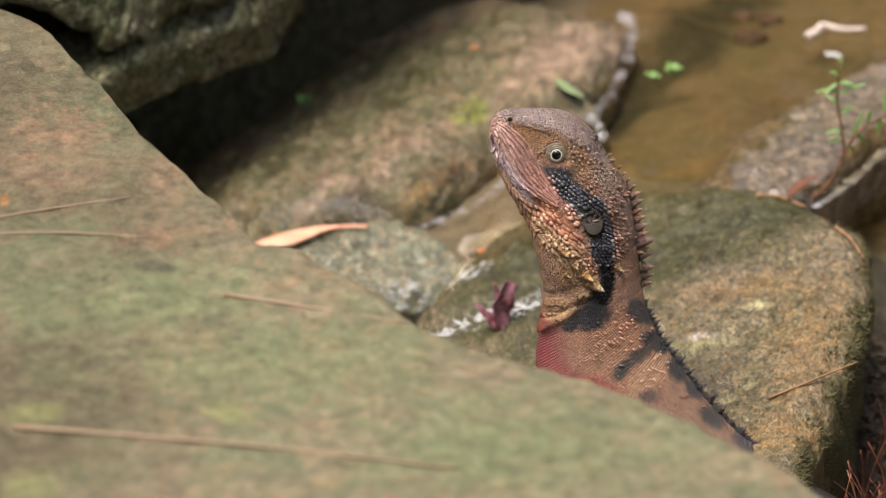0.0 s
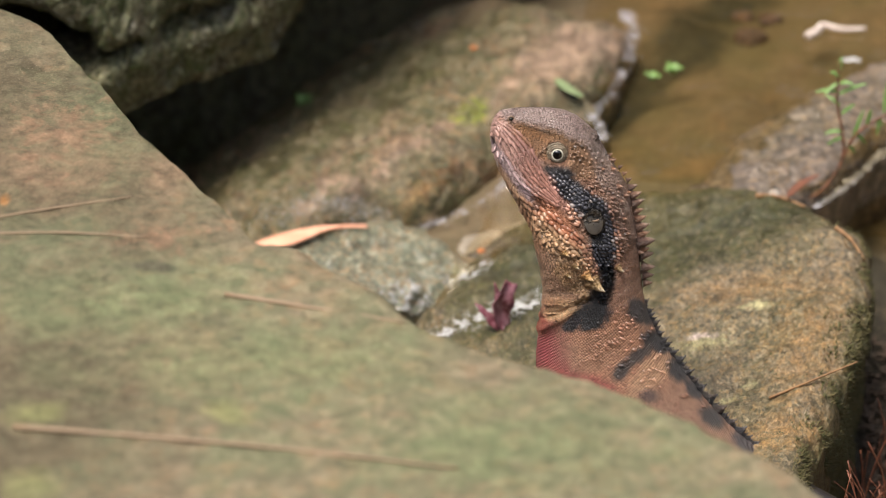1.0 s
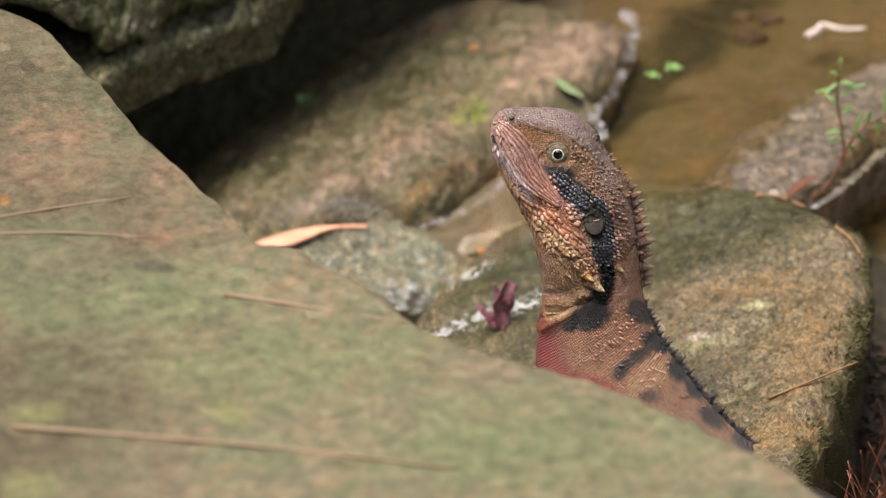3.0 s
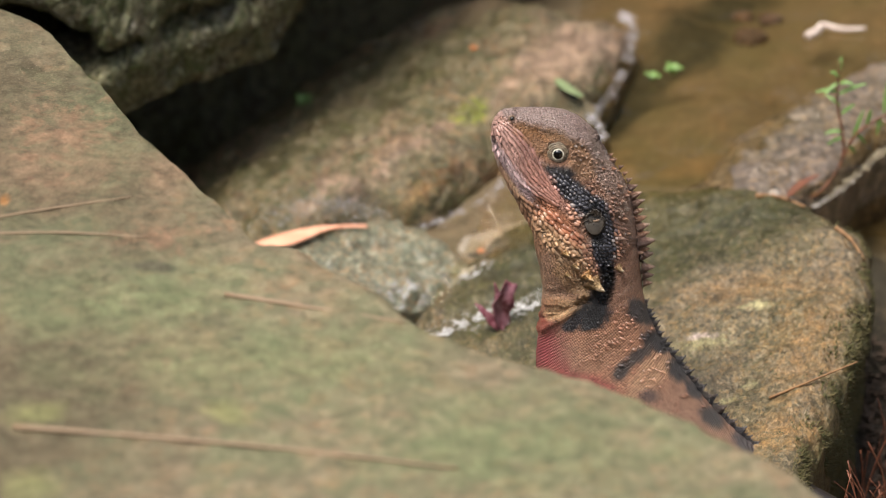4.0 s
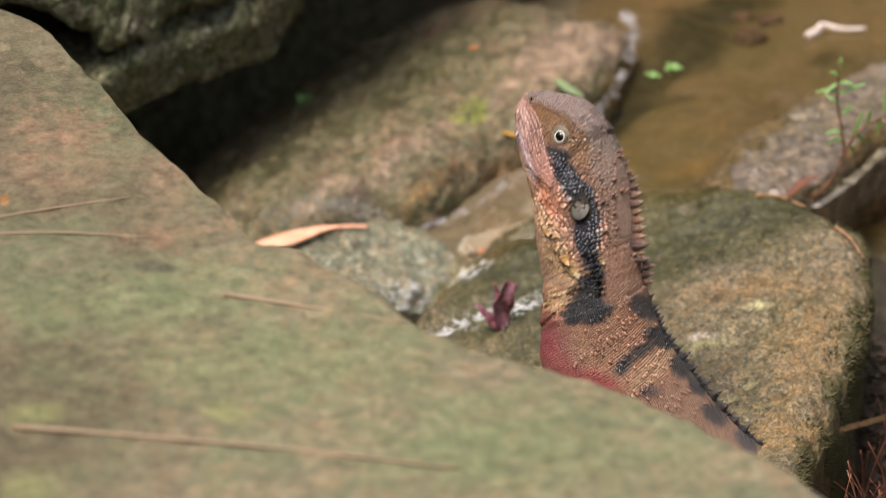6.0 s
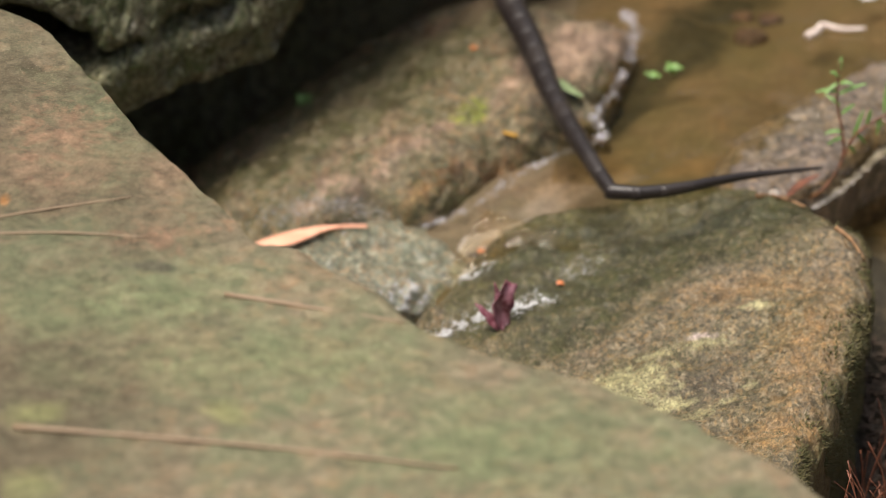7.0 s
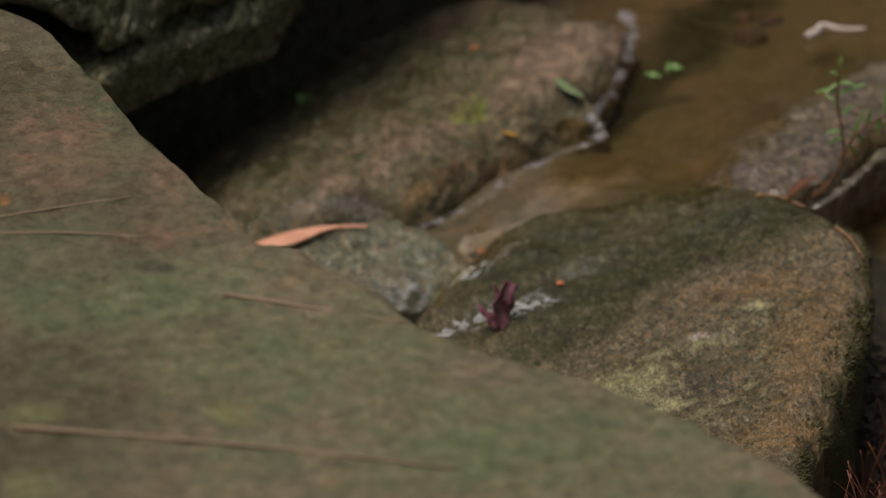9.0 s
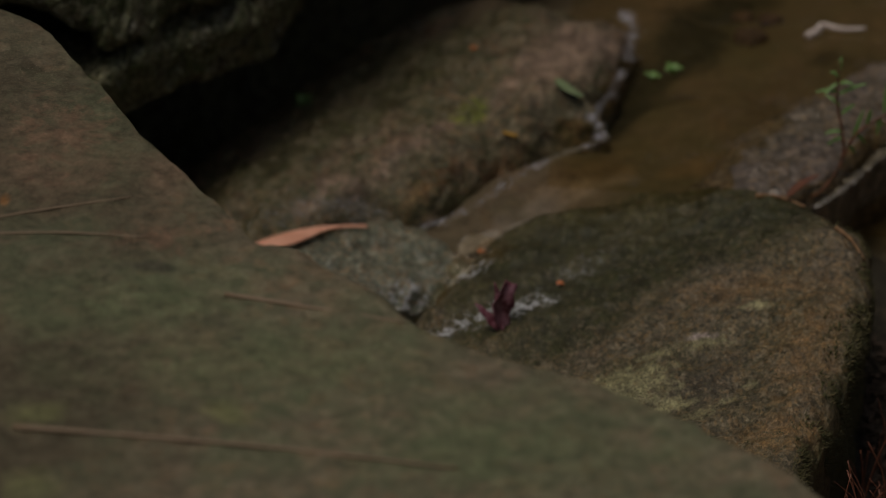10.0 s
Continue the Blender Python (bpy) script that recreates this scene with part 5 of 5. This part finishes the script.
    bead_scales("crown_scales", skin, [(x, z, random.uniform(0.4, 0.65), 0.5, -0.4, random.uniform(0.06, 0.15)) for x, z in crown if math.hypot(x - (-38.1, 130.4)[0], z - (-38.1, 130.4)[1]) > 2.2], head, PIVOT, "fine grey-brown crown scales", (0.75, 1.15), 0.02)
    temple = strewn((0.0, 105.7), 17, 7, -50, 2.5, 7) + strewn((11.0, 79.6), 17, 4, -80, 2.4, 17)
    bead_scales("temple_scales", skin, [(x, z, random.uniform(0.5, 1.0), 0.6, -0.5, random.uniform(0.2, 0.9)) for x, z in temple], head, PIVOT, "small brown temple scales", (0.65, 1.4), 0.08)
    throat = strewn((-20.4, 57.1), 20, 11, -70, 1.35, 10)
    bead_scales("throat_scales", skin, [(x, z, 0.75, 0.52, -1.1, 0.34) for x, z in throat], head, PIVOT, "fine tan throat scales", (0.8, 1.5))
    rows = []
    for a, b, n in (((26.1, 32.9), (9.1, 11.0), 14), ((40.5, 22.0), (17.0, -2.7), 16), ((15.7, 35.7), (0.0, 16.5), 10), ((2.6, 24.7), (-10.4, 11.0), 8), ((47.0, 8.2), (31.3, -13.7), 10), ((10.4, 52.1), (15.7, 35.7), 7), ((33.9, 24.7), (20.9, 8.2), 12), ((52.2, 0.0), (39.2, -19.2), 10), ((20.9, 41.2), (6.5, 22.0), 10)):
        for i in range(n):
            f = i / (n - 1)
            rows.append((a[0] + (b[0] - a[0]) * f + random.uniform(-1.2, 1.2), a[1] + (b[1] - a[1]) * f + random.uniform(-1.2, 1.2)))
    rows += strewn((18.3, 16.5), 32, 15, -48, 6.0, 31)
    bead_scales("trunk_scales", chest, [(x, z, random.uniform(0.7, 1.25), 0.75, -0.7, random.uniform(0.5, 1.0)) for x, z in rows], trunk, (0, 0), "raised tan scales in rows", (1.0, 1.6))
    # eyes
    for side in (-1, 1):
        x, z = (-17.5, 114.2)
        y = side * 12.6
        ball, dome = eye_part(head, side, PIVOT)
        hit, n, _, _ = skin.ray_cast((x, side * 60, z + 60 * TILT), Vector((0, -side, -TILT)).normalized())
        ball.location.y, ball.location.z = hit.y / 1000 - side * 0.0006, (hit.z - PIVOT[1]) / 1000
        bm = bmesh.new()
        bmesh.ops.create_uvsphere(bm, u_segments=20, v_segments=12, radius=0.0022)
        bmesh.ops.scale(bm, vec=(1, 0.5, 1), verts=bm.verts)
        part("pupil", bm, PUPIL, ball).location = (0, side * 2.35 / 1000, 0)
        def hoop(name, ra, rb, y, thick, material, dip=0.0):
            bm = bmesh.new()
            ring = [math.tau * i / 36 for i in range(37)]
            tube(bm, [(ra * 1e-3 * math.cos(f), side * (y - dip * math.cos(f) ** 2) * 1e-3, rb * 1e-3 * math.sin(f)) for f in ring], [thick * 1e-3 * (1 + 0.12 * math.sin(9 * f)) for f in ring], 8, False)
            part(name, bm, material, ball)
        hoop("iris", 2.35, 2.4, 2.45, 0.30, IRIS)
        hoop("eyelid", 3.3, 3.2, 2.0, 0.55, LID)
        hoop("eyelid", 4.3, 3.9, 1.5, 0.55, LID, 0.2)
        hoop("eyelid", 5.4, 4.7, 0.9, 0.6, LID, 0.5)
        hoop("eyelid", 6.4, 5.6, 0.35, 0.5, LID_RIM, 0.7)
    # nostrils: black balls stand for the shade inside the holes
    for side in (-1, 1):
        x, z = (-38.1, 130.1)
        hit, n, _, _ = skin.ray_cast((x, side * 60, z + 60 * TILT), Vector((0, -side, -TILT)).normalized())
        bm = bmesh.new()
        bmesh.ops.create_uvsphere(bm, u_segments=14, v_segments=8, radius=0.0010)
        hole = part("nostril", bm, PUPIL, head)
        hole.location = Vector((hit.x - PIVOT[0], hit.y + side * 0.05, hit.z - PIVOT[1])) / 1000
        bm = bmesh.new()
        ring = [math.tau * i / 16 for i in range(17)]
        tube(bm, [(1.3e-3 * math.cos(f), side * 0.35e-3, 1.4e-3 * math.sin(f)) for f in ring], [0.00045] * 17, 6, False)
        part("nostril_rim", bm, LID_RIM, hole)
    # ears
    for side in (-1, 1):
        rim = [skin.ray_cast((ear_x + 4.4 * math.cos(f), side * 60, ear_z + 5.8 * math.sin(f) + 60 * TILT), Vector((0, -side, -TILT)).normalized()) for f in [math.tau * j / 12 for j in range(12)]]
        n = sum((h[1] if h[1].y * side > 0 else -h[1] for h in rim), Vector()).normalized()
        hit = skin.ray_cast((ear_x, side * 60, ear_z + 60 * TILT), Vector((0, -side, -TILT)).normalized())[0] + n * 0.1
        bm = bmesh.new()
        bmesh.ops.create_uvsphere(bm, u_segments=24, v_segments=12, radius=0.0052)
        bmesh.ops.scale(bm, vec=(0.84, 0.07, 1.08), verts=bm.verts)
        ear = part("eardrum", bm, EARDRUM, head, "sunken grey-brown eardrum")
        # the ear's lit crescent, built as a pale arc
        bm = bmesh.new()
        lit_arc = [radians(200 + 12 * i) for i in range(10)]
        tube(bm, [(2.2e-3 * math.cos(f) - 0.3e-3, 0.35e-3, 1.3e-3 * math.sin(f) + 1.8e-3) for f in lit_arc], [0.00012 + 0.00042 * math.sin(math.pi * i / 9) for i in range(10)], 7)
        part("ear_highlight", bm, LID_RIM, ear)
        ear.matrix_local = Matrix.LocRotScale(Vector((hit.x - PIVOT[0], hit.y, hit.z - PIVOT[1])) / 1000, n.to_track_quat("Y", "Z"), None)
    # crest thorns along the nape, then teeth along the back
    nape = spline([(*(5.9, 113.4), 2.2), (*(11.0, 106.8), 2.8), (*(14.6, 99.4), 4.6), (*(16.6, 91.0), 6.8), (*(18.0, 82.3), 8.2), (*(19.2, 74.1), 8.4), (*(20.3, 66.7), 7.4)], 15)
    for i, (x, z, ln_) in enumerate(nape):
        put_thorn(THORN, "crest_spike", (x, 0, z), (0.95, random.uniform(-0.15, 0.15), 0.42 - 0.45 * i / 14), ln_ * random.uniform(0.62, 1.0), head, PIVOT)
        for s in (-1, 1):
            put_thorn(THORN, "crest_spike", (x - 1.6 + random.uniform(-0.8, 0.8), s * random.uniform(1.8, 3.6), z - random.uniform(0, 2)), (0.85, s * 0.45, 0.35 - 0.4 * i / 14), ln_ * random.uniform(0.2, 0.5), head, PIVOT)
    for x, z, ln_ in spline([(*(21.2, 60.9), 6.4), (*(22.2, 53.5), 4.5)], 3):
        put_thorn(THORN, "crest_spike", (x, 0, z), (0.98, 0, -0.1), ln_, neck, PIVOT)
    for x, z, ln_ in spline([(*(21.7, 46.7), 3.2), (*(28.7, 30.2), 4.0), (*(40.6, 13.2), 4.2), (*(50.9, -0.5), 4.6), (*(63.2, -14.5), 4.6), (*(77.0, -26.9), 3.8)], 46):
        put_thorn(DARK_THORN, "back_tooth", (x - 0.6, 0, z - 0.6), (1.0, random.uniform(-0.35, 0.35), random.uniform(-0.15, 0.4)), ln_ * random.uniform(0.55, 1.3), trunk, (0, 0))
    side_spikes = [((9.9, 98.8), 3.6), ((11.0, 91.9), 3.4), ((7.3, 107.0), 3.0), ((12.5, 83.7), 3.2), ((10.4, 74.6), 4.4), ((5.7, 97.4), 2.6), ((8.4, 87.3), 3.0), ((13.1, 94.7), 3.4), ((6.5, 111.1), 3.0), ((2.6, 107.0), 2.2), ((14.1, 76.8), 3.0), ((11.7, 68.6), 2.4)]
    for (x, z), ln_ in side_spikes:
        for s in (-1, 1):
            hit, n, _, _ = skin.ray_cast((x, s * 60, z + 60 * TILT), Vector((0, -s, -TILT)).normalized())
            if hit:
                put_thorn(THORN, "nape_spike", hit - Vector((0, s * 0.3, 0)), (0.75, s * 0.62, 0.1), ln_ * 0.8, head, PIVOT)
    for (x, z), ln_, mesh in (((-1.6, 54.9), 8.0, GOLD_THORN), ((-4.7, 58.2), 5.4, GOLD_THORN), ((-9.9, 62.6), 3.6, GOLD_THORN), ((-14.4, 68.6), 3.6, GOLD_THORN), ((9.9, 61.7), 4.2, GOLD_THORN), ((-13.1, 58.2), 3.0, GOLD_THORN)):
        for s in (-1, 1):
            hit, n, _, _ = skin.ray_cast((x, s * 60, z + 60 * TILT), Vector((0, -s, -TILT)).normalized())
            if hit:
                put_thorn(mesh, "jaw_spike", hit + Vector((0, s * 0.3, 0)), (0.62, s * 0.4, -0.68), ln_, head, PIVOT)
    # limbs
    LEG = BODY_SKIN
    for s in (-1, 1):
        for name, knots, fat in (("foreleg", [(-8, 18, -12), (-14, 28, -30), (-22, 30, -52), (-30, 31, -55)], [8, 6, 4.5, 3.5]), ("hind_leg", [(62, 12, -32), (48, 30, -40), (70, 36, -55), (48, 40, -62)], [9, 8, 5.5, 4])):
            bm = bmesh.new()
            path = [(x / 1000, s * y / 1000, z / 1000) for x, y, z in spline(knots, 16)]
            fats = [v[0] / 1000 for v in spline([(f, 0, 0) for f in fat], 16)]
            tube(bm, path, fats, 12)
            tip = Vector(path[-1])
            for toe in range(5):
                f = radians(-50 + 25 * toe)
                out = Vector((-math.cos(f), s * 0 + math.sin(f), 0))
                tube(bm, [tip, tip + out * 0.008, tip + out * 0.015 - Vector((0, 0, 0.003))], [0.0024, 0.0019, 0.0006], 6)
            ob = part(name, bm, LEG, dragon)
            paint(ob.data, [(0.15, 0.092, 0.066)] * len(ob.data.vertices))
    # tail, in short rigid lengths
    pieces = []
    for i in range(TAIL_N):
        r0, r1 = tail_radius(i / TAIL_N), tail_radius((i + 1) / TAIL_N)
        verts, cols = [], []
        shade = (0.013, 0.010, 0.009) if i % 4 else (0.019, 0.015, 0.013)
        steps = [(-0.25, r0 * 0.9), (0.0, r0), (0.35, r0 * 0.65 + r1 * 0.35), (0.7, r0 * 0.3 + r1 * 0.7), (1.0, r1), (1.15, r1 * 0.8)]
        for f, r in steps:
            for a in range(14):
                g = math.tau * a / 14
                verts.append((f * TAIL_STEP, r * math.cos(g), r * math.sin(g) * 1.1))
                cols.append(shade)
        faces = [(q * 14 + a, q * 14 + (a + 1) % 14, (q + 1) * 14 + (a + 1) % 14, (q + 1) * 14 + a) for q in range(len(steps) - 1) for a in range(14)]
        faces += [tuple(range(14))[::-1], tuple((len(steps) - 1) * 14 + a for a in range(14))]
        ob = mesh_object("tail_segment", verts, faces, BODY_SKIN, dragon)
        paint(ob.data, cols)
        pieces.append(ob)
    return dragon, head, necks, pieces


NECK_N = 11
TAIL_N, TAIL_STEP = 34, 0.0138
TAIL_BASE = ((78.8, -43.9)[0] / 1000, 0, (78.8, -43.9)[1] / 1000)


def tail_radius(f):
    return 0.0094 * (1 - f) ** 0.8 + 0.0007


dragon, dragon_head, dragon_necks, tail = build_dragon()

# ---------------------------------------------------------------- what moves
# seconds, the dragon's heading in degrees, and the way of its tail from its root to its tip
SIT = (0.068, -0.071, 0.063)
TAIL_WAYS = [
    (6.25, -35, [(0.127, -0.019, 0.063), (0.142, -0.043, 0.041), (0.160, -0.066, 0.018), (0.185, -0.089, -0.004), (0.234, -0.138, -0.031), (0.305, -0.201, -0.066), (0.390, -0.253, -0.120), (0.448, -0.299, -0.163)]),
    (6.38, -58, [(0.093, 0.082, 0.090), (0.110, 0.034, 0.085), (0.131, -0.028, 0.080), (0.151, -0.093, 0.075), (0.170, -0.165, 0.070), (0.189, -0.215, 0.060), (0.208, -0.268, 0.050), (0.226, -0.334, 0.050)]),
    (6.5, -80, [(0.061, 0.249, 0.090), (0.082, 0.168, 0.080), (0.109, 0.072, 0.080), (0.135, 0.001, 0.070), (0.158, -0.067, 0.060), (0.175, -0.131, 0.050), (0.192, -0.182, 0.040)]),
    (6.8, -100, [(0.041, 0.357, 0.080), (0.047, 0.309, 0.080), (0.055, 0.280, 0.075), (0.067, 0.252, 0.070), (0.081, 0.219, 0.070), (0.105, 0.172, 0.070), (0.125, 0.136, 0.070), (0.150, 0.107, 0.068), (0.182, 0.082, 0.066)]),
    (6.9, -100, [(0.030, 0.357, 0.080), (0.037, 0.316, 0.080), (0.046, 0.280, 0.075), (0.059, 0.245, 0.070), (0.073, 0.191, 0.070), (0.090, 0.145, 0.070), (0.111, 0.131, 0.068), (0.152, 0.130, 0.066), (0.184, 0.124, 0.066)]),
    (7.0, -100, [(0.031, 0.357, 0.080), (0.034, 0.309, 0.080), (0.045, 0.267, 0.075), (0.056, 0.213, 0.070), (0.070, 0.157, 0.070), (0.080, 0.129, 0.066), (0.086, 0.121, 0.066), (0.111, 0.125, 0.066), (0.145, 0.143, 0.064), (0.184, 0.156, 0.062)]),
    (7.1, -100, [(0.031, 0.357, 0.080), (0.034, 0.309, 0.080), (0.043, 0.267, 0.075), (0.054, 0.219, 0.070), (0.067, 0.163, 0.070), (0.082, 0.126, 0.066), (0.105, 0.124, 0.066), (0.139, 0.139, 0.064), (0.170, 0.147, 0.062)]),
    (7.2, -100, [(0.062, 0.364, 0.090), (0.063, 0.312, 0.085), (0.064, 0.257, 0.080), (0.064, 0.212, 0.075), (0.068, 0.175, 0.070), (0.072, 0.149, 0.068), (0.080, 0.133, 0.066), (0.099, 0.120, 0.066)]),
    (7.3, -100, [(0.066, 0.525, 0.120), (0.065, 0.456, 0.110), (0.064, 0.405, 0.100), (0.065, 0.349, 0.100), (0.065, 0.308, 0.100)]),
    (7.6, -100, [(0.087, 0.770, 0.150), (0.082, 0.707, 0.140), (0.076, 0.564, 0.130), (0.072, 0.509, 0.120)]),
    (10.0, -100, [(0.087, 0.788, 0.150), (0.083, 0.724, 0.140), (0.077, 0.580, 0.130), (0.072, 0.525, 0.120)]),
]
SIT_TAIL = [(0.148, -0.090, 0.026), (0.168, -0.100, 0.019), (0.198, -0.115, 0.011), (0.239, -0.119, 0.005), (0.280, -0.161, 0.010), (0.324, -0.214, 0.016), (0.365, -0.268, 0.022)]


def along_tail(points):
    """Poses of the tail's lengths, root first, with the tip at the end of the curve."""
    dense = spline(points, 160)
    run = [0.0]
    for a, b in zip(dense, dense[1:]):
        run.append(run[-1] + (b - a).length)
    whole = TAIL_N * TAIL_STEP

    def at(s):
        s = run[-1] - whole + s
        if s <= 0:
            return dense[0] + (dense[0] - dense[3]).normalized() * -s
        i = max(j for j in range(len(run)) if run[j] <= s + 1e-9)
        if i >= len(run) - 1:
            return dense[-1]
        return dense[i].lerp(dense[i + 1], (s - run[i]) / (run[i + 1] - run[i] + 1e-12))
    out = []
    for i in range(TAIL_N):
        a, b = at(i * TAIL_STEP), at((i + 1) * TAIL_STEP)
        out.append(Matrix.Translation(a) @ (b - a).to_track_quat("X", "Z").to_matrix().to_4x4())
    return out, at(0.0)


def motions():
    seat = pose(*SIT, -10, 0, 0)
    # the resting tail keeps its root on the body, whatever the length of its way
    lying = [seat.inverted() @ m for m in along_tail_from(seat @ Vector(TAIL_BASE), SIT_TAIL[1:])]
    body_rows = [(0.0, seat), (5.7, seat), (5.85, seat)]
    tail_rows = [[(0.0, m), (5.7, m), (5.85, m)] for m in lying]
    for t, heading, way in TAIL_WAYS:
        poses, root = along_tail(way)
        turn = Euler((radians(-10), 0, radians(heading))).to_matrix()
        body = Matrix.Translation(root - turn @ Vector(TAIL_BASE)) @ turn.to_4x4()
        body_rows.append((t, body))
        for rows, m in zip(tail_rows, poses):
            rows.append((t, body.inverted() @ m))
    walk(dragon, body_rows)
    down = Vector((-0.005, 0.082, -0.016)) - Vector((0.069, 0.182, 0.044))
    walk(run, [(0.0, pose(0, 0, 0)), (10.0, Matrix.Translation(down.normalized() * 0.05))])
    walk(pool, [(0.0, pose(0, 0, 0)), (10.0, pose(-0.009, -0.012, 0))])
    drift_a = [(0.0, (0.202, 0.315, 0.046)), (1.0, (0.211, 0.309, 0.046)), (2.5, (0.224, 0.293, 0.046)), (4.5, (0.246, 0.274, 0.046)), (10.0, (0.279, 0.248, 0.046))]
    drift_b = [(0.0, (0.225, 0.571, 0.046)), (6.8, (0.225, 0.391, 0.046)), (7.2, (0.226, 0.375, 0.046)), (7.5, (0.227, 0.362, 0.046)), (8.5, (0.233, 0.326, 0.046)), (10.0, (0.247, 0.280, 0.046))]
    for ob, rows in ((fleck_a, drift_a), (fleck_b, drift_b)):
        walk(ob, [(t, pose(*p, 0, 0, 20 * i)) for i, (t, p) in enumerate(rows)])
    for i, ob in enumerate(foam_and_glints):
        walk(ob, [(t / 4, pose(0.0006 * math.sin(t * 1.9 + i), 0.0006 * math.cos(t * 2.3 + 2 * i), 0.0002 * math.sin(t * 3.1 + i))) for t in range(0, 41)])
    walk(loose_twig, [(0.0, pose(0, 0, 0)), (5.75, pose(0, 0, 0)), (6.2, pose(0.03, -0.02, -0.005, 0, 12, 0)), (6.6, pose(0.075, -0.05, -0.09, 0, 10, 10)), (10.0, pose(0.075, -0.05, -0.09, 0, 10, 10))])
    for ob, rows in zip(tail, tail_rows):
        walk(ob, rows)
    px, pz = PIVOT[0] / 1000, PIVOT[1] / 1000
    # seconds, lift in degrees, share of the turn towards the back
    turns = [(0.0, 0.0, 0.0), (0.5, 0.15, 0.0), (1.0, 0.35, 0.0), (2.5, 0.5, 0.0), (4.0, 0.6, 0.0), (4.55, 0.6, 0.0), (4.6, 0.6, 0.03), (4.7, 0.5, 0.55), (4.8, 0.2, 0.95), (4.9, 0.0, 1.0), (5.85, 0.0, 1.0), (6.25, 0.0, 0.3), (6.5, 0.0, 0.0), (10.0, 0.0, 0.0)]

    def turned(lift, k, f):
        return pose(px - 0.0042 * k * f, -0.001 * k * f, pz - 0.0034 * k * f, -13 * k * f, lift * f - 2.0 * k * f, -33 * k * f)
    walk(dragon_head, [(t, turned(lift, k, 1.0)) for t, lift, k in turns])
    for i, ring in enumerate(dragon_necks):
        f = 1 - (i + 1) / (NECK_N + 1)
        walk(ring, [(t, turned(lift, k, f)) for t, lift, k in turns])


def along_tail_from(start, rest):
    dense = spline([start] + [Vector(p) for p in rest], 300)
    out, i, p = [], 0, dense[0]
    for _ in range(TAIL_N):
        while i < len(dense) - 1 and (dense[i] - p).length < TAIL_STEP:
            i += 1
        q = p + (dense[i] - p).normalized() * TAIL_STEP
        out.append(Matrix.Translation(p) @ (q - p).to_track_quat("X", "Z").to_matrix().to_4x4())
        p = q
    return out


motions()
